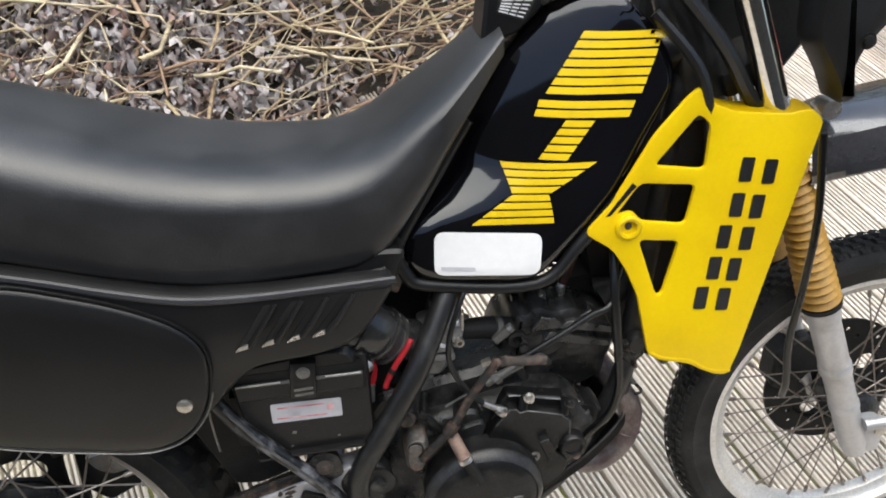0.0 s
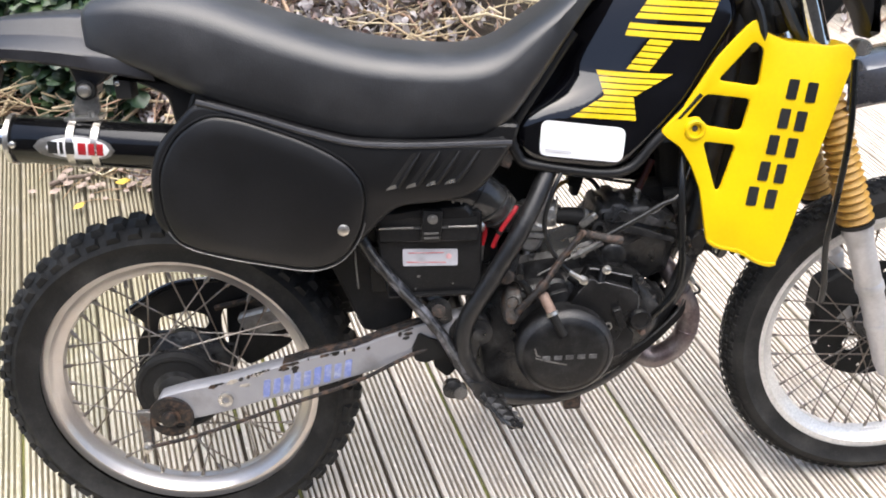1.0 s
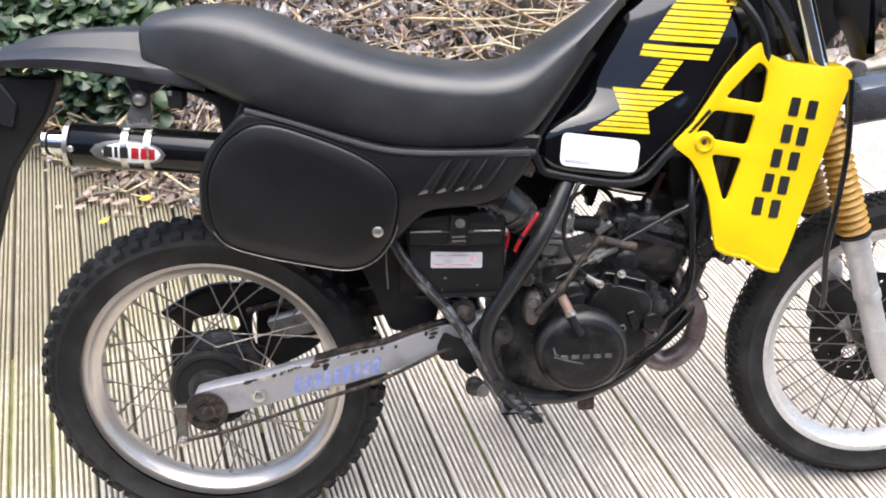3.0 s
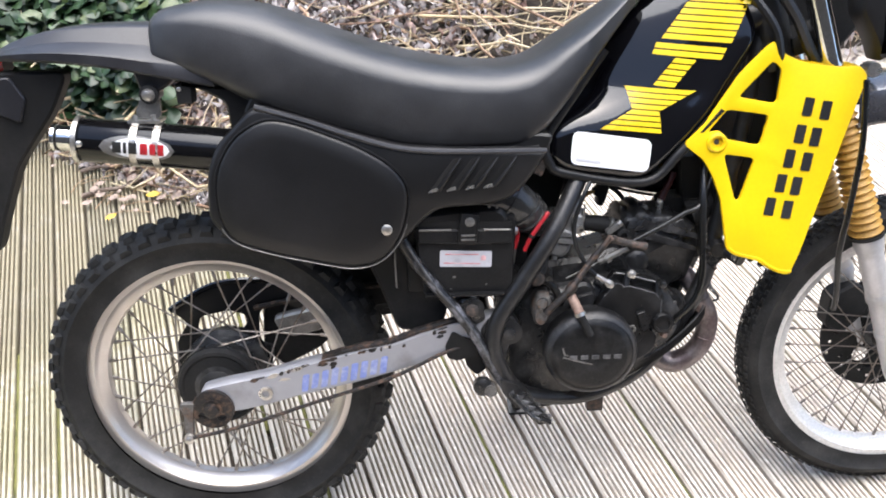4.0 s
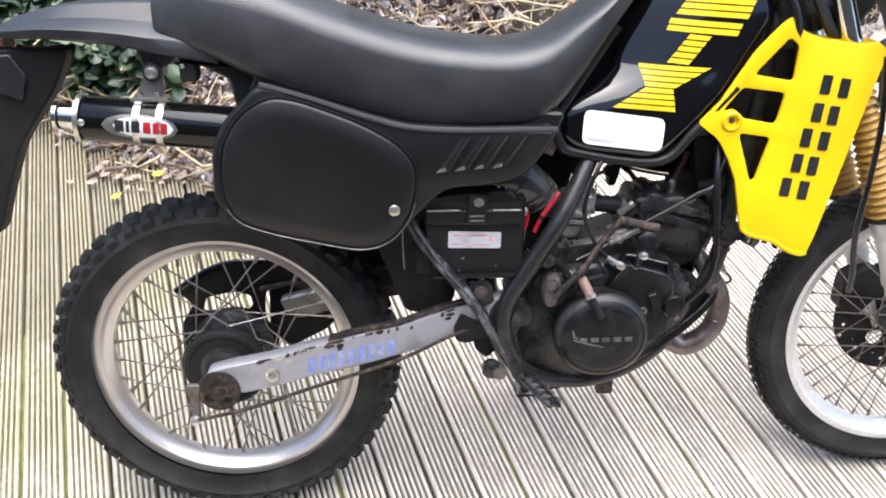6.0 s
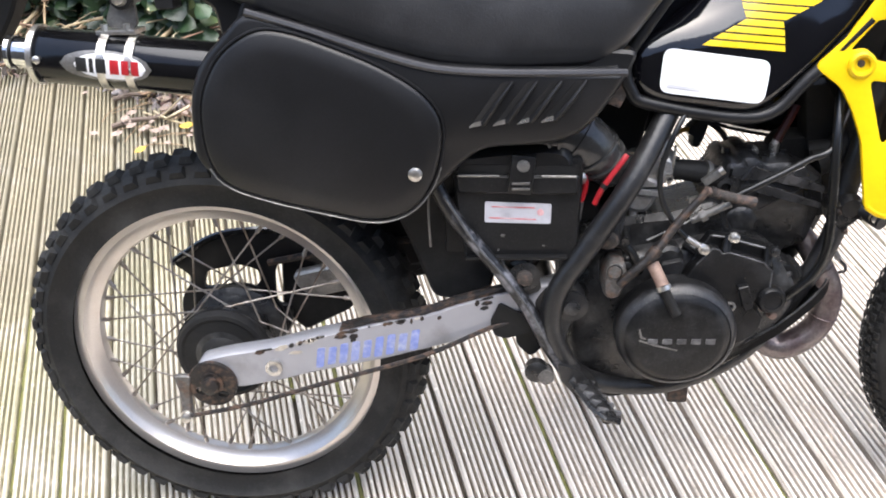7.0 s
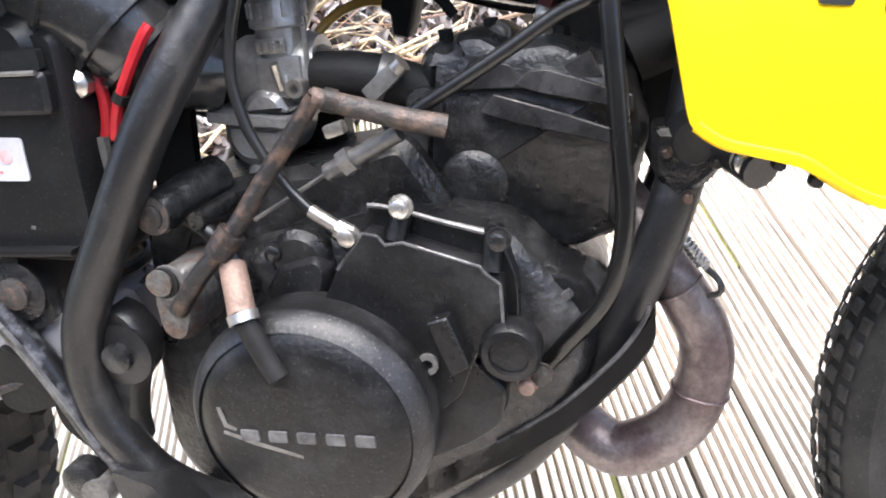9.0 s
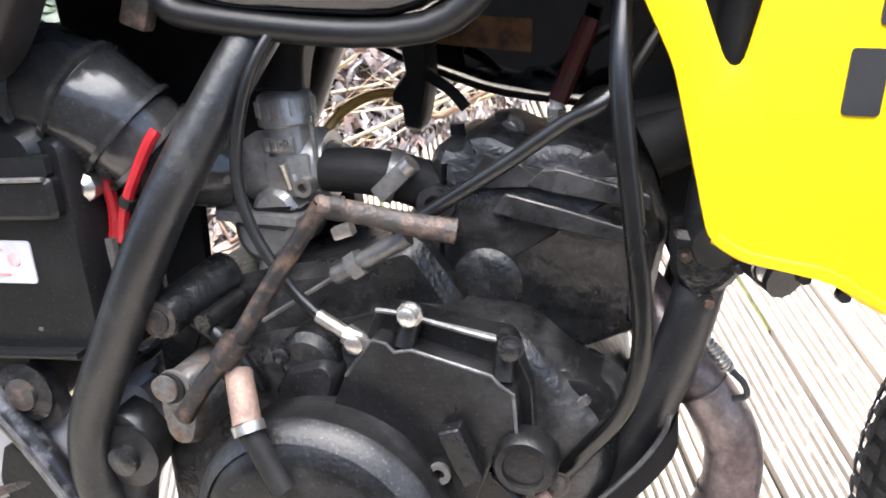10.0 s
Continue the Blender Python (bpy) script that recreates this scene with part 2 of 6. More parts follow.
WOOD = wood_material()
GROOVE = surface("dark_groove_wood", (0.115, 0.088, 0.062), (0.165, 0.141, 0.088), rough=0.9, big=9, fine=120, bumpy=0.5, dist=0.003)
RIM_PALE = surface("dull_pale_alloy", (0.72, 0.71, 0.69), (0.62, 0.6, 0.57), rough=0.36, metal=0.55, big=9, fine=240, bumpy=0.06)
BROWN_LEAF = island_material("fallen_leaf", [(0.0, (0.2, 0.13, 0.09)), (0.5, (0.33, 0.25, 0.2)), (1.0, (0.42, 0.36, 0.32))], 0.75)
JOIST = surface("damp_joist_wood", (0.07, 0.055, 0.04), (0.04, 0.04, 0.025), rough=0.85, fine=90, bumpy=0.4)
SOIL = surface("dark_soil", (0.035, 0.027, 0.02), (0.06, 0.048, 0.034), rough=0.95, big=8, fine=70, bumpy=0.8, dist=0.01)
STALK = island_material("dry_stalk", [(0.0, (0.3, 0.21, 0.12)), (0.25, (0.5, 0.4, 0.24)), (0.55, (0.62, 0.53, 0.36)), (0.75, (0.22, 0.13, 0.085)), (1.0, (0.36, 0.24, 0.15))], 0.6)
DEAD = island_material("dead_leaf", [(0.0, (0.16, 0.12, 0.1)), (0.2, (0.42, 0.38, 0.37)), (0.6, (0.64, 0.6, 0.59)), (0.8, (0.3, 0.18, 0.14)), (1.0, (0.5, 0.46, 0.46))], 0.75)
GREY_RUST = surface("rust_flecked_casting", (0.12, 0.115, 0.11), (0.115, 0.078, 0.058), rough=0.4, metal=0.4, big=60, cover=(0.48, 0.6), fine=220, bumpy=0.5, dust=0.7, grain=0.4)
DARK_WALL = surface("added_wall_dark", (0.05, 0.048, 0.045), (0.035, 0.034, 0.033), rough=0.8, big=3, fine=60, bumpy=0.3)
IVY = island_material("ivy_leaf", [(0.0, (0.012, 0.026, 0.011)), (0.4, (0.022, 0.05, 0.018)), (0.75, (0.04, 0.08, 0.026)), (1.0, (0.085, 0.11, 0.038))], 0.4)
LEAF_YELLOW = surface("yellow_leaf", (0.6, 0.42, 0.05), (0.4, 0.25, 0.05), rough=0.6, big=60, bumpy=0.2)
BARK = surface("grey_bark", (0.16, 0.12, 0.095), (0.26, 0.21, 0.17), rough=0.9, big=60, fine=200, bumpy=0.8, dist=0.004)


# ---- mesh tools ----
def part(name, bm, material, parent, label="", smooth=True):
    me = bpy.data.meshes.new(name)
    bmesh.ops.recalc_face_normals(bm, faces=bm.faces)
    bm.to_mesh(me)
    bm.free()
    for p in me.polygons:
        p.use_smooth = smooth
    if smooth:
        me.set_sharp_from_angle(angle=radians(38))
    me.materials.append(material)
    ob = new(name, me)
    if parent is not None:
        ob.parent = parent
    return tagged(ob, label)


def spline(pts, n=6, closed=False):
    """A smooth line through the points (Catmull-Rom)."""
    P = [Vector(p) for p in pts]
    k, out = len(P), []
    for i in range(k if closed else k - 1):
        a, b, c, d = (P[(i - 1) % k], P[i], P[(i + 1) % k], P[(i + 2) % k]) if closed else (P[max(i - 1, 0)], P[i], P[i + 1], P[min(i + 2, k - 1)])
        for j in range(n):
            t = j / n
            out.append(0.5 * (2 * b + (c - a) * t + (2 * a - 5 * b + 4 * c - d) * t * t + (3 * b - a - 3 * c + d) * t ** 3))
    if not closed:
        out.append(P[-1])
    return out


def rounded(pts, r, n=4):
    """A closed outline with its corners rounded to about r."""
    P = [Vector(p) for p in pts]
    out = []
    for i, p in enumerate(P):
        a, b = P[i - 1] - p, P[(i + 1) % len(P)] - p
        ra, rb = min(r, a.length * 0.45), min(r, b.length * 0.45)
        s, e = p + a.normalized() * ra, p + b.normalized() * rb
        for j in range(n + 1):
            t = j / n
            out.append(s * (1 - t) ** 2 + 2 * p * t * (1 - t) + e * t * t)
    return out


def skin(bm, rings, cap=True, closed=True):
    loops = [[bm.verts.new(p) for p in r] for r in rings]
    n = len(loops[0])
    for a, b in zip(loops, loops[1:]):
        for i in range(n if closed else n - 1):
            bm.faces.new((a[i], a[(i + 1) % n], b[(i + 1) % n], b[i]))
    if cap:
        bm.faces.new(loops[0])
        bm.faces.new(loops[-1])
    return loops


def tube(pts, r, seg=10, n=6, cap=True, bm=None, smooth=True):
    bm = bm or bmesh.new()
    line = spline(pts, n) if smooth and len(pts) > 2 else [Vector(p) for p in pts]
    rs = r if callable(r) else (lambda t: r)
    rings, up = [], None
    for i, p in enumerate(line):
        d = (line[min(i + 1, len(line) - 1)] - line[max(i - 1, 0)]).normalized()
        if up is None:
            up = d.orthogonal().normalized()
        up = (up - d * up.dot(d)).normalized()
        side = d.cross(up)
        rad = rs(i / max(1, len(line) - 1))
        rings.append([p + (up * math.cos(a) + side * math.sin(a)) * rad for a in (math.tau * k / seg for k in range(seg))])
    skin(bm, rings, cap)
    return bm


def lathe(profile, centre, seg=32, axis="y", bm=None, cap=True):
    """Turns (radius, offset) round an axis through centre."""
    bm = bm or bmesh.new()
    c = Vector(centre)
    rings = []
    for r, o in profile:
        ring = []
        for k in range(seg):
            a = math.tau * k / seg
            u, v = r * math.cos(a), r * math.sin(a)
            ring.append(c + Vector({"y": (u, o, v), "x": (o, u, v), "z": (u, v, o)}[axis]))
        rings.append(ring)
    skin(bm, rings, cap)
    return bm


WHEEL_SEG = 96


def bolt(x, y, z, r=0.006, h=0.006, bm=None, seg=6):
    return lathe([(r * 1.35, y), (r * 1.35, y - h * 0.25), (r, y - h * 0.25), (r, y - h), (r * 0.7, y - h * 1.15)], (x, 0, z), 12, bm=bm)


def inset(outline, d):
    """Moves a closed (x, z) outline inwards by d."""
    n = len(outline)
    area = sum(outline[i - 1][0] * outline[i][1] - outline[i][0] * outline[i - 1][1] for i in range(n))
    s = 1 if area > 0 else -1
    out = []
    for i in range(n):
        a, b = Vector(outline[i - 1]), Vector(outline[(i + 1) % n])
        t = (b - a)
        if t.length < 1e-9:
            out.append(Vector(outline[i]))
            continue
        t.normalize()
        out.append(Vector(outline[i]) + Vector((-t.y, t.x)) * d * s)
    return out


def slab(outline, levels, bm=None):
    """A solid with an (x, z) outline; levels: (y, inset) from the far side to the near one."""
    bm = bm or bmesh.new()
    o2 = [Vector((p[0], p[1])) for p in outline]
    skin(bm, [[Vector((p.x, y, p.y)) for p in inset(o2, d)] for y, d in levels])
    return bm


def pierced(outline, holes, y0, y1, lean=0.0, z0=0.0, bevel=0.002):
    """A plate with holes through it; lean: how its y grows with z."""
    bm = bmesh.new()
    edges = []
    for loop in (outline, *holes):
        vs = [bm.verts.new((p[0], y0, p[1])) for p in loop]
        edges += [bm.edges.new((vs[i - 1], vs[i])) for i in range(len(vs))]
    bmesh.ops.triangle_fill(bm, use_beauty=True, edges=edges, normal=(0, -1, 0))
    rim = [e for e in bm.edges if e.is_boundary]
    got = bmesh.ops.extrude_face_region(bm, geom=list(bm.faces))
    top = [v for v in got["geom"] if isinstance(v, bmesh.types.BMVert)]
    for v in top:
        v.co.y = y1
    bmesh.ops.recalc_face_normals(bm, faces=bm.faces)
    if bevel:
        tops = set(top)
        rim2 = [e for e in bm.edges if e.verts[0] in tops and e.verts[1] in tops and any(abs(f.normal.y) < 0.5 for f in e.link_faces)]
        bmesh.ops.bevel(bm, geom=rim2, offset=bevel, segments=2, profile=0.6, affect="EDGES")
    for v in bm.verts:
        v.co.y += lean * (v.co.z - z0)
    return bm


def box(c, size, bevel=0.0, rot=None, bm=None, seg=2):
    bm = bm or bmesh.new()
    made = bmesh.ops.create_cube(bm, size=1.0)["verts"]
    m = Matrix.Translation(c) @ (rot.to_matrix().to_4x4() if rot else Matrix()) @ Matrix.Diagonal((*size, 1))
    bmesh.ops.transform(bm, matrix=m, verts=made)
    if bevel:
        es = list({e for v in made for e in v.link_edges})
        bmesh.ops.bevel(bm, geom=es, offset=bevel, segments=seg, profile=0.6, affect="EDGES")
    return bm


def ring_pts(c, r, n=16, sx=1.0):
    return [(c[0] + r * sx * math.cos(math.tau * k / n), c[1] + r * math.sin(math.tau * k / n)) for k in range(n)]


from mathutils.bvhtree import BVHTree

# ---- ground and deck frame ----
DECK_TURN = 22.46           # the boards run at a right angle to this heading
BOARD_PITCH, BOARD_FIRST, BOARD_TOP = 0.0847, -0.4497, 0.0
g = bmesh.new()
N = 28
grid = [[None] * (N + 1) for _ in range(N + 1)]
for i in range(N + 1):
    for j in range(N + 1):
        u, v = (i / N * 2 - 1), (j / N * 2 - 1)
        x, y = 300 * u * abs(u) ** 2 + 0.5, 300 * v * abs(v) ** 2 + 0.5
        z = -0.22 + 0.02 * noise.noise((x * 2, y * 2, 0.0)) if abs(x) < 40 and abs(y) < 40 else -0.22
        grid[i][j] = g.verts.new((x, y, z))
for i in range(N):
    for j in range(N):
        g.faces.new((grid[i][j], grid[i + 1][j], grid[i + 1][j + 1], grid[i][j + 1]))
tagged(part("ground", g, SOIL, None), "dark bare soil under and around the timber deck", "ground", kind="structure")

# unseen wall added behind the walk; it darkens reflections on the bike
fb_ = bmesh.new()
box((0.5, -4.3, 2.2), (15.0, 0.2, 5.0), bm=fb_)
tagged(part("unseen_wall_south", fb_, DARK_WALL, None, smooth=False), "plain dark brown wall added out of view to darken reflections", "wall", kind="structure")

d = bmesh.new()
for k in range(6):
    box((-1.6 + 0.8 * k, -0.27, -0.115), (0.045, 5.6, 0.09), bm=d)
deck = part("deck", d, JOIST, None, smooth=False)
deck.matrix_world = pose(0, 0, 0, 0, 0, DECK_TURN + 90)
tagged(deck, "weathered grooved timber decking with dark open gaps", "decking", kind="structure")


# ---- motorcycle ----
bike = new("motorcycle")
bike.matrix_world = pose(0.0074, -0.0856, 0.0, -21.5, 0, 4.5)
tagged(bike, "black and yellow trail motorcycle on its side stand", "motorcycle")


def wheel(name, c, rim_r, tyre_r, half, knobs, spoke_r, hub_r, hub_half, label, alloy=RIM, lead_deg=62):
    """A spoked wheel about the axle c: the hub carries tyre, rim and spokes."""
    x0, y0, z0 = c
    hub = part(name, lathe([(hub_r * 0.5, -hub_half - 0.012), (hub_r, -hub_half), (hub_r, -hub_half + 0.01), (hub_r * 0.72, -hub_half + 0.02), (hub_r * 0.72, hub_half - 0.02),
                            (hub_r, hub_half - 0.01), (hub_r, hub_half), (hub_r * 0.5, hub_half + 0.01)], c, 40), ENGINE, bike, label)
    # tyre carcass
    prof = []
    deep = tyre_r - rim_r - 0.006
    for k in range(15):
        a = math.pi * (k / 14)
        prof.append((rim_r - 0.004 + deep * (math.sin(a) ** 0.75), -half * math.cos(a) * (1.0 if 0.1 < k / 14 < 0.9 else 0.72)))
    t = lathe(prof, c, 96, cap=False)
    rows, count, size = knobs
    for k in range(count):
        for r, (off, dy, sx, sy) in enumerate(rows):
            a = math.tau * (k + off) / count
            yy = dy * half
            rr = rim_r + deep * (max(0.05, 1 - (yy / half) ** 2) ** 0.42)
            tilt = math.atan2(yy, half) * 0.85
            m = Matrix.Translation(c) @ Matrix.Rotation(-a, 4, "Y") @ Matrix.Translation((rr, yy, 0)) @ Matrix.Rotation(tilt, 4, "Z")
            vs = bmesh.ops.create_cube(t, size=1.0)["verts"]
            for v in vs:
                top = v.co.x > 0
                v.co = Vector((v.co.x * size * 1.5, v.co.y * sy * (0.74 if top else 1.12), v.co.z * sx * (0.76 if top else 1.12)))
            bmesh.ops.transform(t, matrix=m, verts=vs)
    part("tyre", t, TYRE, hub, "black knobbly rubber tyre")
    w = 0.023
    ri = rim_r
    rim = part("rim", lathe([(ri - 0.004, -w + 0.003), (ri, -w), (ri, -w - 0.002), (ri - 0.014, -w - 0.001), (ri - 0.018, -w + 0.004), (ri - 0.021, -w + 0.008), (ri - 0.033, -w + 0.014),
                             (ri - 0.036, 0), (ri - 0.033, w - 0.014), (ri - 0.021, w - 0.008), (ri - 0.018, w - 0.004), (ri - 0.014, w + 0.001), (ri, w + 0.002), (ri - 0.004, w - 0.003)], c, 96, cap=False),
               alloy, hub, "dulled silver alloy rim")
    sp, nip = None, None
    shared = {}
    for k in range(36):
        side = -1 if k % 2 else 1
        a = math.tau * k / 36
        lead = radians(lead_deg) * (1 if (k // 2) % 2 else -1)
        p0 = Vector((hub_r * 0.95 * math.cos(a + lead), side * (hub_half - 0.006), hub_r * 0.95 * math.sin(a + lead)))
        p1 = Vector(((ri - 0.034) * math.cos(a), side * 0.003, (ri - 0.034) * math.sin(a)))
        key = (side, lead > 0)
        # one mesh for each of the four kinds, turned to its place
        if key not in shared:
            ref = Matrix.Rotation(a, 4, "Y")
            b = tube([ref @ p0, ref @ p1], spoke_r, 6, smooth=False)
            e = (ref @ p1) - (ref @ p0)
            e.normalize()
            tube([ref @ p1 - e * 0.014, ref @ p1 + e * 0.004], spoke_r * 2.3, 6, bm=b, smooth=False)
            s = part("spoke", b, SPOKE, hub)
            shared[key] = (s.data, a)
        else:
            s = new("spoke", shared[key][0])
            s.parent = hub
        s.matrix_local = Matrix.Translation(c) @ Matrix.Rotation(-a, 4, "Y")
    return hub


REAR = (-0.004, 0.005, 0.3045)
FRONT = (1.256, 0.03, 0.313)
rear_rows = [(0.0, -0.30, 0.019, 0.023), (0.5, 0.30, 0.019, 0.023), (0.28, -0.72, 0.021, 0.016), (0.78, 0.72, 0.021, 0.016)]
rear_wheel = wheel("rear_wheel", REAR, 0.2405, 0.313, 0.050, (rear_rows, 50, 0.006), 0.0015, 0.076, 0.04, "spoked wheel with a black drum hub")
front_rows = [((k % 2) * 0.5, dy, 0.010, 0.0085) for k, dy in enumerate((-0.62, -0.38, -0.13, 0.13, 0.38, 0.62))]
front_wheel = wheel("front_wheel", FRONT, 0.240, 0.303, 0.037, (front_rows, 104, 0.001), 0.0013, 0.033, 0.04, "spoked wheel with a small hub and disc brake", RIM_PALE, 78)

# brake drum cover, sprocket and chain guard at the rear hub
part("brake_plate", lathe([(0.015, -0.060), (0.03, -0.056), (0.034, -0.051), (0.06, -0.050), (0.064, -0.053), (0.070, -0.052), (0.073, -0.046), (0.074, -0.036)], REAR, 48), DARK, rear_wheel, "grimy black drum brake plate")
part("sprocket", pierced(ring_pts((0, 0.306), 0.072, 60), [ring_pts((0.05 * math.cos(a), 0.306 + 0.05 * math.sin(a)), 0.01, 10) for a in (0.3, 1.35, 2.4, 3.44, 4.49, 5.54)], 0.058, 0.052, bevel=0), DARK, rear_wheel, "oily dark steel chain sprocket")
guard = rounded([(-0.108, 0.406), (-0.08, 0.426), (-0.037, 0.451), (0.02, 0.461), (0.092, 0.459), (0.149, 0.454), (0.23, 0.470), (0.23, 0.425), (0.135, 0.404), (0.075, 0.421), (0.056, 0.395), (0.052, 0.335), (0.078, 0.33), (0.075, 0.30), (0.06, 0.25), (-0.02, 0.215), (-0.09, 0.235), (-0.107, 0.28), (-0.102, 0.345), (-0.078, 0.38), (-0.092, 0.396)], 0.012)
part("chain_guard", pierced(guard, [rounded([(-0.062, 0.364), (-0.053, 0.394), (0.002, 0.405), (0.031, 0.395), (0.034, 0.378), (0.018, 0.361), (-0.017, 0.367)], 0.008)], 0.075, 0.066, bevel=0.002), SATIN, bike, "black plastic chain guard")
part("guard_lip", tube([(-0.105, 0.062, 0.411), (-0.078, 0.06, 0.429), (-0.037, 0.06, 0.453), (0.009, 0.06, 0.465), (0.083, 0.06, 0.466), (0.149, 0.06, 0.459)], 0.006, 8), GLOSS, bike)
part("drive_chain", tube([(0.05, 0.062, 0.41), (0.25, 0.058, 0.448), (0.5, 0.05, 0.468)], 0.006, 6, n=2), RUST, bike, "rusty drive chain")
part("drive_chain", tube([(0.02, 0.062, 0.212), (0.25, 0.058, 0.30), (0.5, 0.05, 0.39)], 0.007, 6, n=2), RUST, bike, "rusty drive chain")

# swingarm, both sides, with its worn edges
ARM = [(-0.02, 0.334), (0.02, 0.345), (0.09, 0.357), (0.155, 0.375), (0.25, 0.398), (0.31, 0.409), (0.36, 0.427), (0.43, 0.447), (0.505, 0.462), (0.515, 0.43), (0.505, 0.41), (0.43, 0.395), (0.36, 0.369), (0.25, 0.338), (0.15, 0.316), (0.096, 0.301), (0.044, 0.29), (-0.02, 0.288)]
FAR_ARM = [(0.078, 0.378), (0.12, 0.388), (0.163, 0.397), (0.215, 0.409), (0.215, 0.38), (0.172, 0.352), (0.112, 0.338), (0.09, 0.352)]
FAR_STAY = [(0.22, 0.401), (0.43, 0.447), (0.505, 0.462), (0.505, 0.41), (0.43, 0.40), (0.22, 0.366)]
arm = part("swingarm", slab(rounded(ARM, 0.012), [(-0.076, 0.003), (-0.08, 0.0), (-0.103, 0.0), (-0.107, 0.003)]), ALLOY, bike, "silver painted alloy swingarm with chipped edges")
part("swingarm_far_side", slab(rounded(FAR_ARM, 0.01), [(0.107, 0.003), (0.103, 0.0), (0.084, 0.0), (0.08, 0.003)]), CAST, arm, "darker grey far leg of the swingarm")
# black plate added behind the hub to keep the gap dark
part("dark_backing_plate", slab(rounded([(0.05, 0.30), (0.056, 0.385), (0.075, 0.415), (0.19, 0.411), (0.222, 0.375), (0.205, 0.345), (0.16, 0.30), (0.085, 0.262)], 0.01), [(0.118, 0.003), (0.115, 0.0), (0.112, 0.0), (0.109, 0.003)]), DARK, bike, "black plate added behind the hub")
part("swingarm_far_stay", slab(rounded(FAR_STAY, 0.004), [(0.107, 0.003), (0.103, 0.0), (0.084, 0.0), (0.08, 0.003)]), FRAME, arm, "black far swingarm leg")
part("swingarm_bridge", box((0.44, 0, 0.41), (0.05, 0.17, 0.05), 0.01), ALLOY, arm)
strip = bmesh.new()
tl_ = spline([(0.19, 0.3845), (0.25, 0.3995), (0.31, 0.4105), (0.36, 0.4285), (0.43, 0.4485)], 5)
skin(strip, [[Vector((p.x, y_, p.y + h_ + 0.0008 * math.sin(p.x * 300 + y_ * 900))) for p in tl_] for y_, h_ in ((-0.1055, -0.0015), (-0.103, 0.0), (-0.08, 0.0), (-0.078, -0.003))], cap=False, closed=False)
part("rusted_top", strip, RUST, arm, "bare rusty upper face")
part("scraped_edge", tube([(0.225, -0.093, 0.391), (0.25, -0.093, 0.3975), (0.31, -0.093, 0.4095), (0.36, -0.093, 0.4275), (0.42, -0.093, 0.444)], 0.0062, 8, n=5), RUST, arm, "bare rusted top edge")
chip_rng = random.Random(11)
def arm_top(x):
    for (a, b), (c_, d_) in zip(ARM, ARM[1:9]):
        if a <= x <= c_:
            return b + (d_ - b) * (x - a) / (c_ - a)
    return 0.4
for k in range(34):
    x, ln = chip_rng.uniform(0.04, 0.40), chip_rng.uniform(0.003, 0.022)
    hh = chip_rng.uniform(0.0015, 0.0065)
    z0, z1 = arm_top(x) - 0.0012 - hh, arm_top(x + ln) - 0.0012 - hh
    if k % 5 == 0:
        z0, z1 = z0 - chip_rng.uniform(0.002, 0.012), z1 - chip_rng.uniform(0.005, 0.02)
        z1 = z0 + 0.002
    q = [(x, z0), (x + ln * 0.5, (z0 + z1) / 2 - hh * 0.5), (x + ln, z1), (x + ln * 0.9, z1 + hh * 0.8), (x + ln * 0.4, (z0 + z1) / 2 + hh), (x + ln * 0.1, z0 + hh * 0.7)]
    part("paint_chip", slab(q, [(-0.1066, 0), (-0.1074, 0)]), (RUST, RUST, BLACK_DECAL, STEEL)[k % 4], arm, "chipped spot in the paint")
part("adjuster_disc", pierced(ring_pts((0.0, 0.299), 0.036, 28), [ring_pts((-0.016, 0.288), 0.007, 8, 1.4), ring_pts((0.014, 0.283), 0.006, 8, 1.4)], -0.107, -0.114, bevel=0.001), RUST, arm, "rusty chain adjuster disc")
part("axle_nut", bolt(0.0, -0.114, 0.302, 0.013, 0.012), RUST, arm)
part("boss", lathe([(0.012, -0.105), (0.012, -0.112), (0.0065, -0.112), (0.0065, -0.104)], (0.092, 0, 0.325), 20), STEEL, arm, "bright pierced boss")
for k in range(9):
    x, z = 0.152 + 0.0168 * k, 0.324 + 0.0037 * k
    lo, hi = ((0.0, 0.032), (0.002, 0.03), (0.0, 0.032))[k % 3]
    part("print_bar", slab(rounded([(x + lo * 0.16, z + lo), (x + lo * 0.16 + 0.0115, z + lo + 0.002), (x + hi * 0.16 + 0.0115, z + hi + 0.002), (x + hi * 0.16, z + hi)], 0.003), [(-0.1068, 0), (-0.1076, 0)]), BLUE_DECAL, arm, "worn blue mark")

# brake rod and arm
part("brake_rod", tube([(-0.044, -0.118, 0.247), (0.05, -0.118, 0.268), (0.168, -0.118, 0.307), (0.304, -0.117, 0.350), (0.40, -0.112, 0.393), (0.47, -0.10, 0.41)], 0.0034, 8), RUST, bike, "thin rusty brake rod")
part("brake_arm", slab(rounded([(-0.055, 0.314), (-0.029, 0.314), (-0.034, 0.285), (-0.037, 0.240), (-0.052, 0.240), (-0.050, 0.285)], 0.005), [(-0.108, 0), (-0.114, 0), (-0.116, 0.0015)]), GREY_RUST, bike, "rust-flecked brake lever arm")
part("rod_nut", bolt(-0.044, -0.116, 0.247, 0.007, 0.01), STEEL, bike)

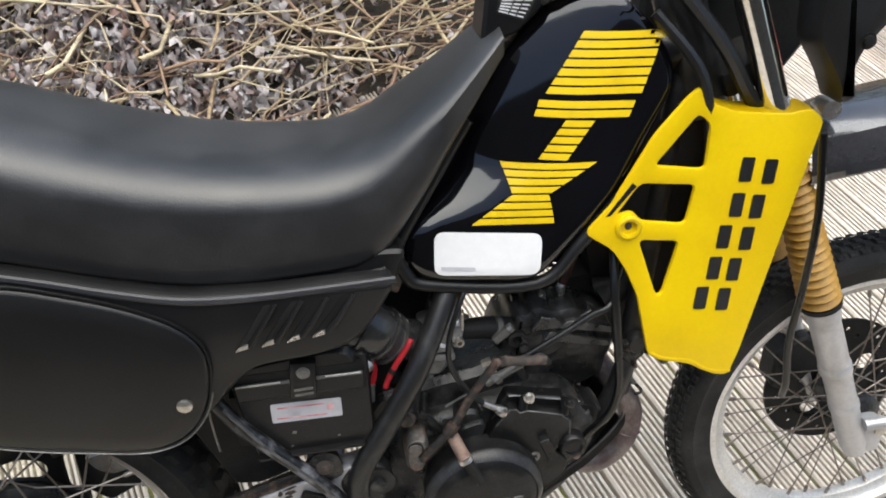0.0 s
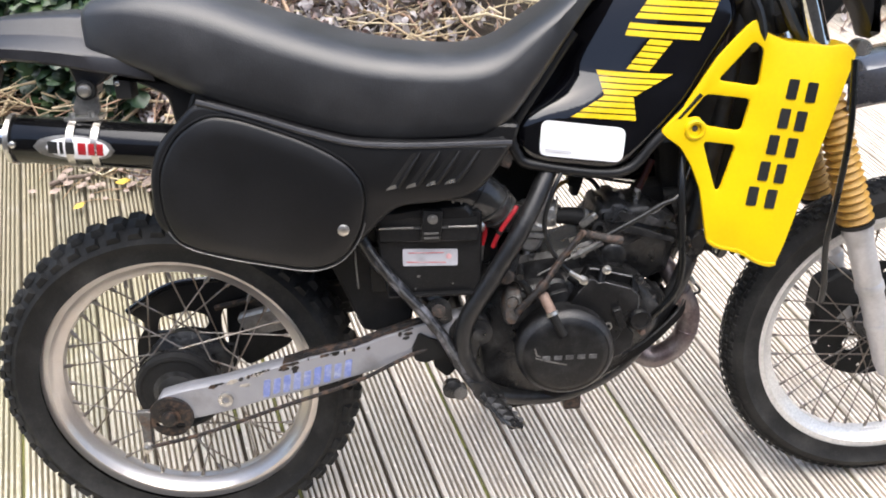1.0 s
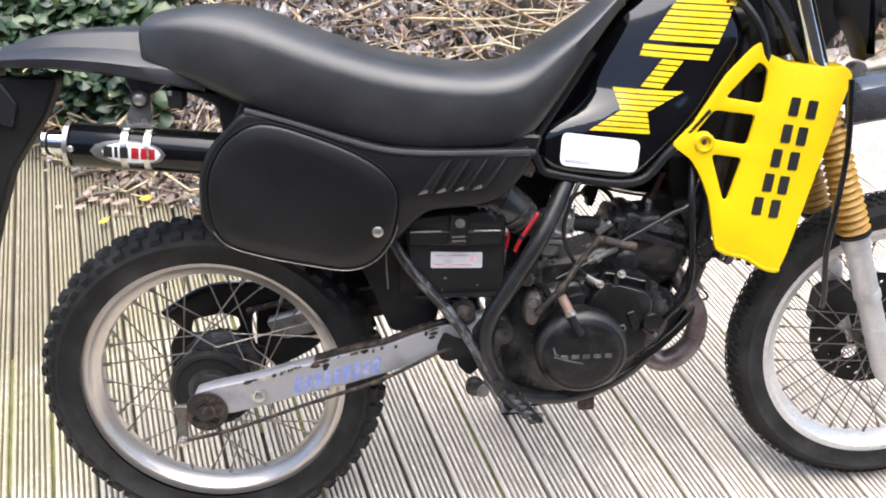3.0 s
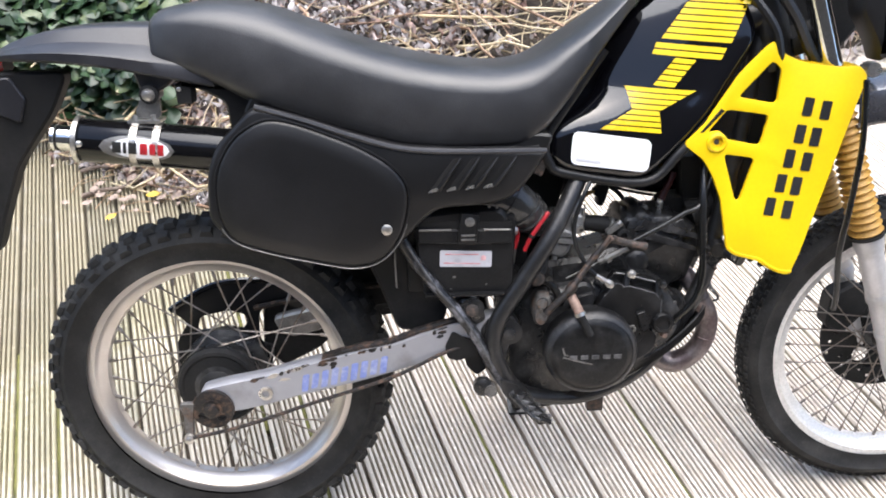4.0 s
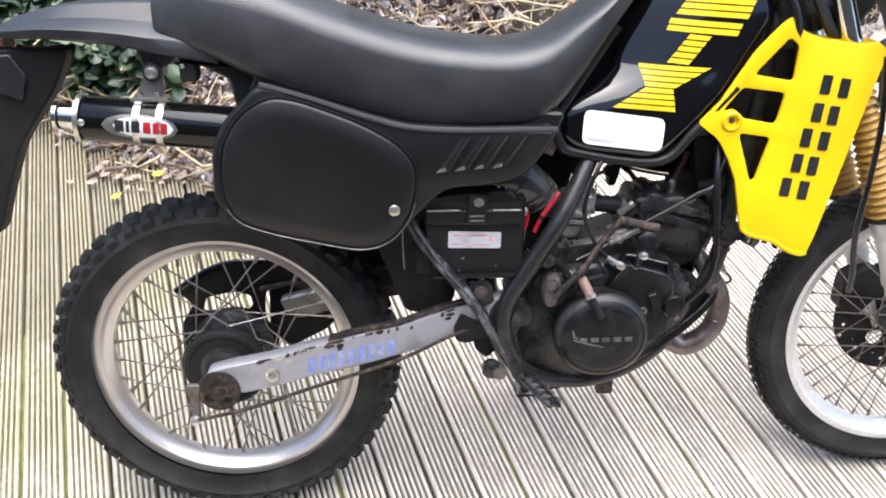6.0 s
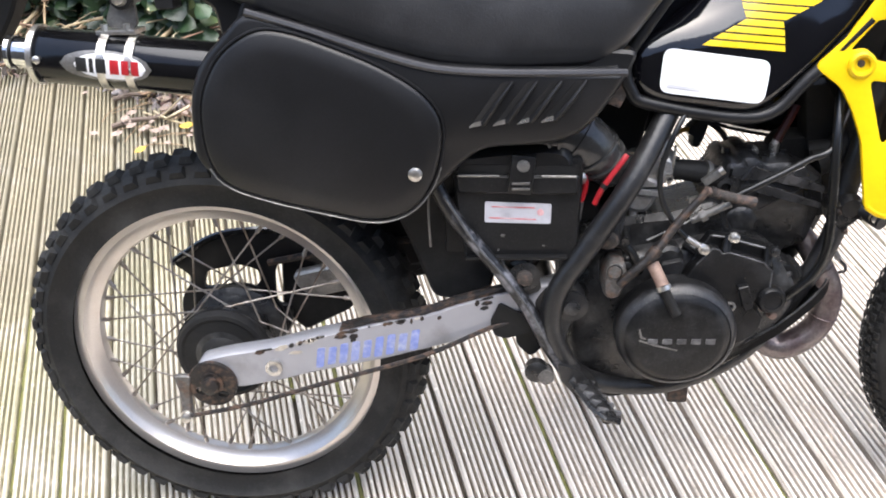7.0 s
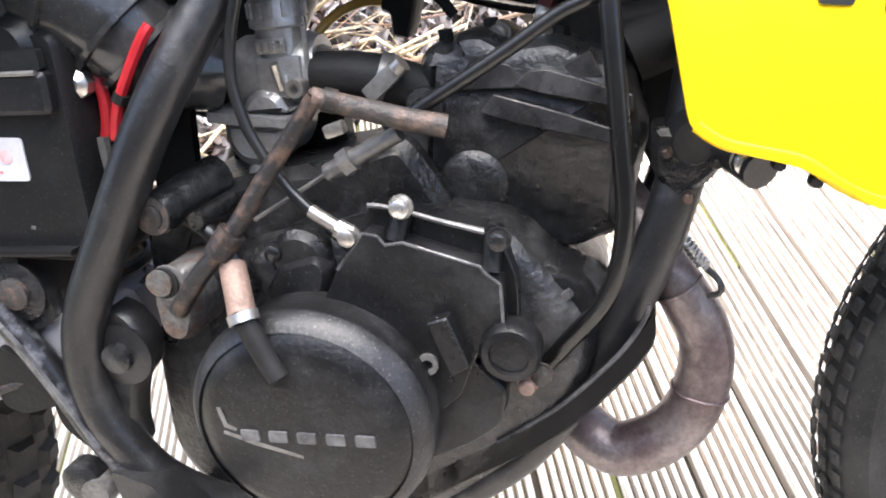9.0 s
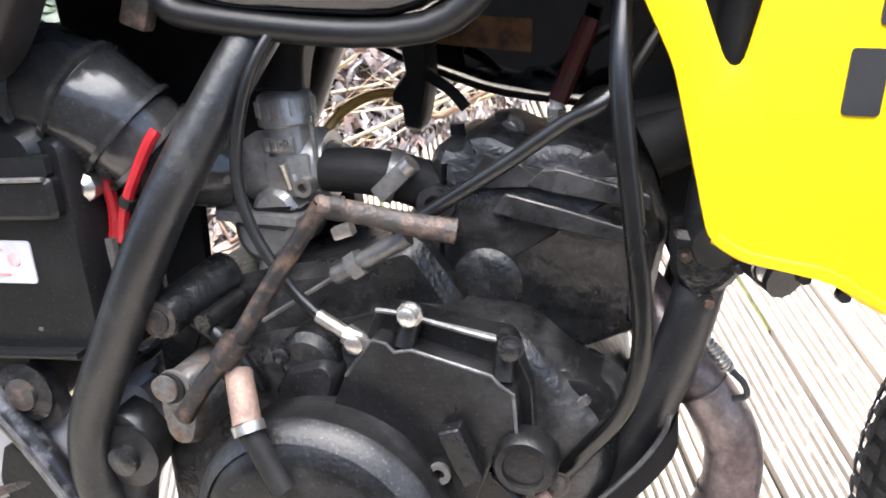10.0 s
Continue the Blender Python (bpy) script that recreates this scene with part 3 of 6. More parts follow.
# ---- seat ----
seat_rows = [  # x, under edge, upper near edge, half width
    (-0.035, 0.885, 0.925, 0.075), (-0.02, 0.875, 0.943, 0.095), (0.05, 0.85, 0.953, 0.112), (0.13, 0.808, 0.943, 0.12), (0.23, 0.774, 0.905, 0.125),
    (0.35, 0.742, 0.866, 0.125), (0.47, 0.737, 0.848, 0.122), (0.54, 0.742, 0.855, 0.115), (0.59, 0.795, 0.884, 0.104), (0.635, 0.858, 0.912, 0.09), (0.68, 0.918, 0.945, 0.07), (0.705, 0.945, 0.962, 0.05)]
rings = []
sx = spline([(r[0], r[1], r[2]) for r in seat_rows], 3)
sw = spline([(r[0], r[3], 0) for r in seat_rows], 3)
for a, b in zip(sx, sw):
    mid, hh, ring = (a.y + a.z) / 2, max(0.004, (a.z - a.y) / 2), []
    for k in range(40):
        th = math.tau * (k + 0.5) / 40
        cy, cz_ = math.cos(th), math.sin(th)
        yy = b.y * math.copysign(abs(cy) ** 0.30, cy)
        zz = mid + hh * math.copysign(abs(cz_) ** 0.33, cz_)
        if cz_ > 0:
            zz += 0.008 + 0.004 * (1 - (yy / b.y) ** 2)
            yy *= 1 - 0.20 * cz_
        ring.append(Vector((a.x, yy, zz)))
    rings.append(ring)
sb = bmesh.new()
skin(sb, rings)
seat = part("seat", sb, VINYL, bike, "long black vinyl seat swept up at the front")
part("seat_trim", tube([(0.12, -0.118, 0.812), (0.23, -0.126, 0.778), (0.35, -0.127, 0.745), (0.47, -0.124, 0.738), (0.55, -0.118, 0.742)], 0.004, 8), SATIN, seat)

part("seat_underside", slab(rounded([(0.10, 0.80), (0.3, 0.738), (0.56, 0.722), (0.575, 0.76), (0.3, 0.785), (0.12, 0.84)], 0.01), [(0.10, 0.0), (-0.108, 0.0), (-0.112, 0.004)]), SATIN, seat)

# ---- side panel ----
PANEL = [(0.04, 0.64), (0.045, 0.715), (0.063, 0.757), (0.123, 0.815), (0.204, 0.790), (0.27, 0.767), (0.337, 0.748), (0.42, 0.741), (0.562, 0.738), (0.5367, 0.699), (0.5208, 0.6775), (0.499, 0.660), (0.4589, 0.6523),
         (0.3955, 0.650), (0.372, 0.635), (0.348, 0.610), (0.305, 0.568), (0.26, 0.556), (0.136, 0.585), (0.066, 0.611)]
outline = rounded(PANEL, 0.02, 4)
panel = part("side_panel", slab(outline, [(-0.100, 0.004), (-0.104, 0.0), (-0.126, 0.0), (-0.131, 0.003), (-0.133, 0.008)]), SATIN, bike, "satin black plastic side panel with four slots")
LID = [(0.058, 0.65), (0.06, 0.715), (0.09, 0.767), (0.137, 0.795), (0.18, 0.788), (0.27, 0.752), (0.325, 0.718), (0.348, 0.68), (0.335, 0.612), (0.303, 0.572), (0.26, 0.56), (0.14, 0.588), (0.075, 0.61)]
lid = rounded(LID, 0.03, 5)
part("side_cover", slab(lid, [(-0.130, 0.0), (-0.1375, 0.0), (-0.1394, 0.0015), (-0.1405, 0.004), (-0.1440, 0.015), (-0.1462, 0.026)]), SATIN, panel, "bulged satin black cover")
rim_line = [(p.x, -0.136, p.y) for p in inset([Vector(p) for p in lid], -0.003)]
part("cover_seam", tube(rim_line + rim_line[:1], 0.0018, 6, n=1, smooth=False), SATIN, panel, "raised rim")
part("cover_bolt", bolt(0.312, -0.138, 0.623, 0.0086, 0.010), STEEL, panel, "dull steel bolt")
lip_line = [p for p in ((v.x, -0.1375, v.y) for v in inset([Vector(p) for p in lid], -0.0052)) if p[2] < 0.638 and p[0] < 0.345]
lip_line.sort(key=lambda p: p[0])
part("bright_edge", tube(lip_line, 0.0009, 6, n=1, smooth=False), CAST, panel, "thin bright lower rim")
top_line = [(0.125, -0.130, 0.813), (0.204, -0.131, 0.788), (0.27, -0.132, 0.765), (0.337, -0.132, 0.746), (0.42, -0.132, 0.739), (0.558, -0.128, 0.736)]
part("panel_edge", tube(top_line, 0.0045, 8), FENDER, panel, "greyed raised edge")
for k in range(4):
    x, z = 0.380 + 0.028 * k, 0.680 + 0.0017 * k
    groove = [(x, z), (x + 0.012, z), (x + 0.046, 0.729), (x + 0.036, 0.729)]
    # flat dark strip in place of the shade inside the slot
    part("slot", slab(rounded(groove, 0.003), [(-0.1325, 0), (-0.1338, 0)]), DARK, panel, "dark strip for the shade in a louvre slot")
    part("louvre", tube([(x + 0.013, -0.133, z), (x + 0.029, -0.137, 0.704), (x + 0.048, -0.134, 0.729)], lambda t: 0.0042 - 0.002 * t, 8), SATIN, panel)
    part("louvre_tip", slab(rounded([(x - 0.004, z - 0.004), (x + 0.012, z - 0.001), (x + 0.012, z + 0.004), (x + 0.003, z + 0.002)], 0.002), [(-0.132, 0), (-0.136, 0.0)]), STEEL, panel, "bright slot tip")

panel.location = (0, -0.014, 0.006)

# ---- rear mudguard, tail ----
rows = [(0.06, 0.93, 0.846, 0.10), (-0.02, 0.93, 0.863, 0.105), (-0.09, 0.932, 0.877, 0.105), (-0.17, 0.929, 0.886, 0.098), (-0.24, 0.915, 0.888, 0.082), (-0.285, 0.897, 0.888, 0.06), (-0.305, 0.891, 0.887, 0.04)]
rings = []
for x, zt, ze, hw in spline([(a, b, c) for a, b, c, _ in rows], 4) and [(p.x, p.y, p.z, q.y) for p, q in zip(spline([(r[0], r[1], r[2]) for r in rows], 4), spline([(r[0], r[3], 0) for r in rows], 4))]:
    ring = []
    half_ = [(-1, 0), (-1.0, 0.26), (-0.97, 0.32), (-0.64, 0.54), (-0.61, 0.58), (-0.52, 0.93), (-0.47, 0.985), (-0.2, 1.02)]
    sect = half_ + [(0, 1.03)] + [(-s, h) for s, h in reversed(half_)]
    for s, h in sect:
        ring.append(Vector((x, s * hw, ze + (zt - ze) * h)))
    for s, h in reversed(sect):
        ring.append(Vector((x, s * hw * 0.96, ze - 0.004 + (zt - ze - 0.004) * h)))
    rings.append(ring)
fb = bmesh.new()
skin(fb, rings)
mudguard = part("rear_mudguard", fb, FENDER, bike, "scuffed grey-black plastic tail mudguard")
TAIL = [(-0.42, 0.868), (-0.17, 0.866), (-0.20, 0.807), (-0.27, 0.72), (-0.31, 0.63), (-0.33, 0.575), (-0.36, 0.565), (-0.43, 0.60)]
part("inner_mudguard", slab(rounded(TAIL, 0.02), [(-0.028, 0.004), (-0.03, 0), (-0.056, 0), (-0.06, 0.004)]), DARK, bike, "black inner mudguard and plate carrier")
part("tail_light_body", box((-0.335, -0.0, 0.872), (0.08, 0.09, 0.03), 0.008), DARK, mudguard)
part("tail_light_lens", box((-0.294, -0.046, 0.876), (0.035, 0.03, 0.028), 0.006), RED_LENS, mudguard, "red lamp lens")
part("lamp_bracket", box((-0.27, -0.045, 0.845), (0.08, 0.02, 0.03), 0.006), CAST, mudguard, "grey bracket")
part("plate_bracket", slab(rounded([(-0.29, 0.856), (-0.257, 0.86), (-0.238, 0.826), (-0.252, 0.789), (-0.30, 0.81)], 0.006), [(-0.058, 0), (-0.064, 0), (-0.066, 0.002)]), FENDER, mudguard, "grey plastic plate bracket")
part("indicator_stem", tube([(-0.29, -0.05, 0.81), (-0.32, -0.08, 0.80)], 0.012, 10), FENDER, mudguard)
part("under_seat_rail", tube([(0.14, -0.088, 0.79), (0.2, -0.09, 0.77), (0.4, -0.09, 0.72), (0.46, -0.08, 0.715)], 0.013, 10), FRAME, bike, "black frame rail under the seat")
part("seat_base", slab(rounded([(0.003, 0.850), (0.093, 0.838), (0.14, 0.83), (0.14, 0.755), (0.092, 0.765), (0.076, 0.779), (0.071, 0.818), (0.0385, 0.836)], 0.008), [(0.06, 0.0), (-0.085, 0.0), (-0.09, 0.004)]), SATIN, bike, "black plastic under-seat tray")
part("rubber_tab", slab(rounded([(-0.003, 0.848), (0.023, 0.843), (0.022, 0.8155), (-0.0024, 0.8165)], 0.004), [(-0.06, 0), (-0.083, 0), (-0.086, 0.002)]), DARK, bike, "black rubber seat stop")
part("tab_bolt", bolt(0.0035, -0.086, 0.8395, 0.003, 0.003), STEEL, bike)
part("tray_bolt", bolt(0.092, -0.09, 0.775, 0.0032, 0.003), STEEL, bike)

part("front_inner_guard", slab(rounded([(0.22, 0.64), (0.26, 0.66), (0.40, 0.645), (0.41, 0.47), (0.40, 0.425), (0.355, 0.41), (0.32, 0.415), (0.308, 0.45), (0.29, 0.50), (0.265, 0.56)], 0.012), [(0.10, 0.0), (-0.06, 0.0), (-0.066, 0.005)]), DARK, bike, "black inner splash guard")

# black plate added on the far side to hide slits of deck
part("dark_backing_plate", slab(rounded([(0.20, 0.60), (0.24, 0.64), (0.36, 0.64), (0.37, 0.42), (0.25, 0.40), (0.19, 0.42)], 0.012), [(0.09, 0.0), (0.066, 0.0), (0.062, 0.004)]), DARK, bike, "black plate added beyond the tyre to fill gaps")

# ---- silencer ----
A, B = Vector((-0.157, -0.084, 0.766)), Vector((0.13, -0.076, 0.734))
ax = (B - A).normalized()
def along(t):
    return A + ax * t
can = part("silencer", tube([along(0), along(0.002), along(0.29)], lambda t: 0.0345 if t > 0 else 0.033, 36, n=1, smooth=False), CAN, bike, "black silencer can with two bright clamps")
part("end_ring", tube([along(-0.003), along(0.004)], 0.037, 36, smooth=False), STEEL, can, "bright end ring")
tip = tube([along(-0.033), along(-0.028), along(-0.004)], lambda t: 0.0176 + 0.0022 * t, 28, smooth=False)
part("tail_pipe", tip, CHROME, can, "chrome outlet pipe")
part("outlet_lip", tube([along(-0.040), along(-0.039), along(-0.034), along(-0.033)], lambda t: 0.0208 if 0.1 < t < 0.9 else 0.0195, 28, smooth=False), CHROME, can)
part("outlet_groove", tube([along(-0.0335), along(-0.0315)], 0.0198, 28, smooth=False), DARK, can)
part("outlet_bore", tube([along(-0.0408), along(-0.0395)], 0.017, 24, smooth=False), DARK, can)
part("rivet", lathe([(0.005, -0.1175), (0.005, -0.1192), (0.0025, -0.121)], (-0.147, 0, 0.7655), 14), STEEL, can, "bright rivet head")
for t in (0.087, 0.121):
    part("clamp_band", tube([along(t - 0.005), along(t + 0.005)], 0.0358, 36, smooth=False), STEEL, can, "bright steel clamp band")
part("clamp_plate", box(along(0.104) + Vector((0.0, 0.005, 0.037)), (0.05, 0.034, 0.006), 0.0015), STEEL, can)
for dx in (-0.014, 0.014):
    part("clamp_nut", tube([along(0.104) + Vector((dx, -0.008, 0.037)), along(0.104) + Vector((dx, -0.008, 0.047))], 0.0045, 6, smooth=False), STEEL, can)
part("hanger", slab(rounded([(-0.0562, 0.830), (-0.030, 0.829), (-0.030, 0.800), (-0.036, 0.793), (-0.066, 0.796), (-0.068, 0.806)], 0.005), [(-0.074, 0), (-0.080, 0)]), CAST, can, "grey steel hanger plate")
part("hanger_bracket", slab(rounded([(-0.068, 0.876), (0.004, 0.860), (-0.020, 0.8395), (-0.0305, 0.836), (-0.031, 0.822), (-0.0565, 0.822), (-0.058, 0.841)], 0.006), [(-0.050, 0), (-0.077, 0), (-0.080, 0.003)]), FENDER, mudguard, "grey-black bracket under the mudguard")
part("hanger_washer", lathe([(0.0145, -0.08), (0.0145, -0.088), (0.009, -0.090)], (-0.0425, 0, 0.832), 20), DARK, can)
part("hanger_bolt", bolt(-0.0425, -0.090, 0.832, 0.0075, 0.006), STEEL, can)
def on_can(t, a, lift=0.0006):
    s = ax.cross(Vector((0, 0, 1))).normalized()
    u = s.cross(ax)
    return along(t) + (s * math.cos(a) + u * math.sin(a)) * (0.0345 + lift)
def can_patch(t0, t1, a0, a1, shape, lift):
    """A thin decal on the can; shape(u) gives the half height, 0 to 1, along its length."""
    b = bmesh.new()
    rows_ = []
    for i in range(17):
        u = i / 16
        h = shape(u)
        rows_.append([b.verts.new(on_can(t0 + (t1 - t0) * u, (a0 + a1) / 2 + (a1 - a0) / 2 * h * (j / 6 * 2 - 1), lift)) for j in range(7)])
    for i in range(16):
        for j in range(6):
            b.faces.new((rows_[i][j], rows_[i + 1][j], rows_[i + 1][j + 1], rows_[i][j + 1]))
    bmesh.ops.remove_doubles(b, verts=b.verts, dist=1e-5)
    return b
ell = lambda u: max(0.0, 1 - (2 * u - 1) ** 2) ** 0.5
part("oval_badge", can_patch(0.038, 0.15, -0.55, 0.55, ell, 0.0006), CAST, can, "grey oval badge")
part("oval_badge_centre", can_patch(0.055, 0.143, -0.45, 0.45, ell, 0.0012), WHITE_DECAL, can, "white oval")
for k, (t0, t1, mat) in enumerate(((0.058, 0.071, BLACK_DECAL), (0.074, 0.079, BLACK_DECAL), (0.082, 0.094, BLACK_DECAL), (0.099, 0.110, RED), (0.113, 0.122, RED), (0.125, 0.134, RED))):
    part("badge_bar", can_patch(t0, t1, -0.24, 0.24, lambda u: 1.0, 0.0018), mat, can)

# ---- tank ----
TANK = [(0.58, 0.764), (0.57, 0.739), (0.576, 0.710), (0.602, 0.69), (0.728, 0.673), (0.78, 0.718), (0.845, 0.785), (0.912, 0.895), (0.885, 0.955), (0.835, 1.0), (0.768, 0.998), (0.710, 0.94), (0.643, 0.85)]
tank_o = rounded(TANK, 0.03, 4)
def tank_y(z):
    return 0.083 - 0.2 * (z - 0.7)
tb = slab(tank_o, [(0.96, 0.05), (0.9, 0.022), (0.78, 0.008), (0.6, 0.0), (0.0, 0.0), (-0.5, 0.0), (-0.8, 0.0), (-0.88, 0.002), (-0.94, 0.006), (-0.98, 0.012), (-1.0, 0.021)])
cap = min(tb.faces, key=lambda f: f.calc_center_median().y)
ring0 = list(cap.verts)
tb.faces.remove(cap)
tc = Vector((0.72, -1.0, 0.815))
prev = ring0
for f in (0.15, 0.3, 0.45, 0.6, 0.75, 0.88):
    cur = [tb.verts.new(v.co.lerp(tc, f)) for v in ring0]
    for i in range(len(cur)):
        tb.faces.new((prev[i - 1], prev[i], cur[i], cur[i - 1]))
    prev = cur
mid_v = tb.verts.new(tc)
for i in range(len(prev)):
    tb.faces.new((prev[i - 1], prev[i], mid_v))
for v in tb.verts:
    v.co.y *= tank_y(v.co.z)
    if v.co.y < -0.02:
        # shoulder that rolls over towards the seat, and a slight hollow below it
        e = (v.co.x - 0.576) * 0.825 - (v.co.z - 0.71) * 0.566
        e += 0.012 * math.sin(v.co.z * 22)
        w_ = max(0.0, 0.115 - e) / 0.115
        up_ = min(1.0, max(0.0, (v.co.z - 0.755) / 0.07))
        v.co.y += (0.030 * w_ * w_ + 0.004 * math.sin(max(0.0, e - 0.08) * 26)) * up_ * up_ * (3 - 2 * up_)
bmesh.ops.recalc_face_normals(tb, faces=tb.faces)
tank_skin = BVHTree.FromBMesh(tb)
tank = part("fuel_tank", tb, GLOSS, bike, "gloss black fuel tank with yellow striped graphics")
part("tank_lip", tube([(0.66, -0.05, 0.88), (0.585, -0.068, 0.775), (0.566, -0.072, 0.738), (0.574, -0.073, 0.706), (0.60, -0.074, 0.688), (0.73, -0.074, 0.670), (0.786, -0.071, 0.716), (0.85, -0.064, 0.783)], 0.0082, 12), SATIN, tank, "black welded tank seam")
def on_tank(pts, lift, h=0.0006):
    """A thin decal laid on the near skin of the tank."""
    b = bmesh.new()
    c = sum((Vector((p[0], p[1])) for p in pts), Vector((0, 0))) / len(pts)
    n = len(pts)
    q = []
    for i in range(n):
        p0, p1 = Vector((pts[i][0], pts[i][1])), Vector((pts[(i + 1) % n][0], pts[(i + 1) % n][1]))
        m = max(1, int((p1 - p0).length / 0.012))
        q += [p0.lerp(p1, k / m) for k in range(m)]
    def lay(p):
        hit = tank_skin.ray_cast(Vector((p.x, -0.4, p.y)), Vector((0, 1, 0)))[0]
        return Vector((p.x, (hit.y if hit else -tank_y(p.y)) - lift, p.y))
    rings_ = [[b.verts.new(lay(c.lerp(p, f))) for p in q] for f in (1.0, 0.8, 0.6, 0.4, 0.2)]
    mid = b.verts.new(lay(c))
    for a, d_ in zip(rings_, rings_[1:]):
        for i in range(len(q)):
            b.faces.new((a[i], a[(i + 1) % len(q)], d_[(i + 1) % len(q)], d_[i]))
    for i in range(len(q)):
        b.faces.new((rings_[-1][i], rings_[-1][(i + 1) % len(q)], mid))
    return b
label = part("tank_label", on_tank(rounded([(0.611, 0.757), (0.738, 0.739), (0.732, 0.688), (0.606, 0.705)], 0.012), 0.0016), WHITE_DECAL, tank, "blank white rounded label")
part("faint_print", on_tank(rounded([(0.615, 0.711), (0.655, 0.705), (0.655, 0.709), (0.615, 0.715)], 0.001), 0.0024), BOX_LABEL, label)
def stripes(tl, tr, bl, br, n, fill=0.78, waist=0.0):
    """n slanted yellow bars between two edges, drawn in at the middle by waist."""
    tl, tr, bl, br = (Vector(p) for p in (tl, tr, bl, br))
    for k in range(n):
        a, b = k / n, (k + fill) / n
        ia, ib = (waist * (1 - abs(2 * f - 1)) for f in (a, b))
        la, ra, lb, rb = tl.lerp(bl, a), tr.lerp(br, a), tl.lerp(bl, b), tr.lerp(br, b)
        q = [la.lerp(ra, ia), ra.lerp(la, ia), rb.lerp(lb, ib), lb.lerp(rb, ib)]
        part("yellow_stripe", on_tank([Vector(p) for p in q], 0.001), YELLOW_DECAL, tank)
stripes((0.801, 0.957), (0.894, 0.950), (0.752, 0.892), (0.863, 0.882), 7)
stripes((0.746, 0.888), (0.857, 0.877), (0.738, 0.868), (0.847, 0.857), 2)
stripes((0.774, 0.864), (0.808, 0.860), (0.738, 0.821), (0.771, 0.817), 5)
stripes((0.697, 0.822), (0.809, 0.813), (0.652, 0.757), (0.753, 0.747), 8, 0.78, 0.3)

plate = part("tank_head_cover", slab(rounded([(0.684, 0.955), (0.694, 1.02), (0.76, 1.03), (0.752, 0.985), (0.722, 0.960)], 0.008), [(0.03, 0.0), (-0.022, 0.0), (-0.027, 0.004)]), SATIN, bike, "black cover between seat and tank")
sticker = part("warning_sticker", slab(rounded([(0.706, 1.003), (0.748, 1.0), (0.733, 0.9755), (0.702, 0.987)], 0.002), [(-0.0268, 0), (-0.0276, 0)]), BLACK_DECAL, plate, "small black sticker with white print")
for f in (0.08, 0.32, 0.52, 0.72, 0.92):
    a_, b_ = Vector((0.708, 1.001)).lerp(Vector((0.7035, 0.9885)), f), Vector((0.745, 0.9985)).lerp(Vector((0.732, 0.9775)), f)
    for u0, u1 in ((0.04, 0.38), (0.44, 0.66), (0.72, 0.96)):
        p_, q_ = a_.lerp(b_, u0), a_.lerp(b_, u1)
        part("print_bar", slab([(p_.x, p_.y - 0.0008), (q_.x, q_.y - 0.0008), (q_.x, q_.y + 0.0008), (p_.x, p_.y + 0.0008)], [(-0.0276, 0), (-0.0281, 0)]), WHITE_DECAL, sticker)

# ---- radiator shroud ----
SHROUD = [(0.93, 0.889), (0.945, 0.867), (0.973, 0.855), (1.037, 0.845), (1.066, 0.848), (1.081, 0.833), (1.033, 0.683), (0.989, 0.544), (0.975, 0.511), (0.955, 0.515), (0.921, 0.536), (0.882, 0.547), (0.867, 0.557), (0.860, 0.60), (0.853, 0.642), (0.838, 0.679), (0.822, 0.706), (0.789, 0.730), (0.824, 0.765), (0.874, 0.838), (0.915, 0.879)]
holes = [rounded(h, 0.008, 3) for h in (
    [(0.927, 0.858), (0.942, 0.844), (0.936, 0.791), (0.874, 0.803)],
    [(0.857, 0.784), (0.925, 0.774), (0.913, 0.726), (0.858, 0.737), (0.848, 0.752), (0.827, 0.748)],
    [(0.855, 0.714), (0.906, 0.706), (0.884, 0.638), (0.877, 0.639)])]
SH_Y, SH_LEAN, SH_Z = -0.108, 0.13, 0.5
sh_o = rounded(SHROUD, 0.008, 3)
shroud = part("radiator_shroud", pierced(sh_o, holes, SH_Y + 0.006, SH_Y, SH_LEAN, SH_Z, 0.0025), YELLOW, bike, "yellow plastic radiator shroud with three openings and black marks")
lip = bmesh.new()
edge = [p for p in sh_o]
k0 = min(range(len(edge)), key=lambda i: (edge[i] - Vector((0.945, 0.867))).length)
run = [edge[(k0 + i) % len(edge)] for i in range(0, int(len(edge) * 0.42))]
skin(lip, [[Vector((p.x, SH_Y + 0.003 + SH_LEAN * (p.y - SH_Z) + dy, p.y + dz)) for p in run] for dy, dz in ((0.0, 0.0), (0.016, 0.002), (0.034, 0.002))], cap=False, closed=False)
bmesh.ops.solidify(lip, geom=list(lip.faces), thickness=0.003)
part("shroud_flange", lip, YELLOW, shroud)
low = [(0.978, 0.516), (0.957, 0.5185), (0.94, 0.5265), (0.922, 0.539), (0.902, 0.5445), (0.884, 0.5495), (0.871, 0.5585)]
part("rolled_edge", tube([(x, SH_Y + 0.004 + SH_LEAN * (z - SH_Z), z + 0.001) for x, z in low], 0.0045, 10, n=5), YELLOW, shroud)
for x, z in ((0.911, 0.537), (0.9285, 0.528)):
    part("rubber_grommet", lathe([(0.003, 0.004), (0.0042, 0.01), (0.003, 0.014)], (x, SH_Y + SH_LEAN * (z - SH_Z), z), 12), DARK, shroud, "black rubber grommet")
bs = lathe([(0.016, 0.004), (0.016, -0.004), (0.013, -0.006), (0.0095, -0.005), (0.0095, 0.003)], (0.842, SH_Y + SH_LEAN * (0.733 - SH_Z), 0.733), 24, cap=False)
part("mount_boss", bs, YELLOW, shroud)
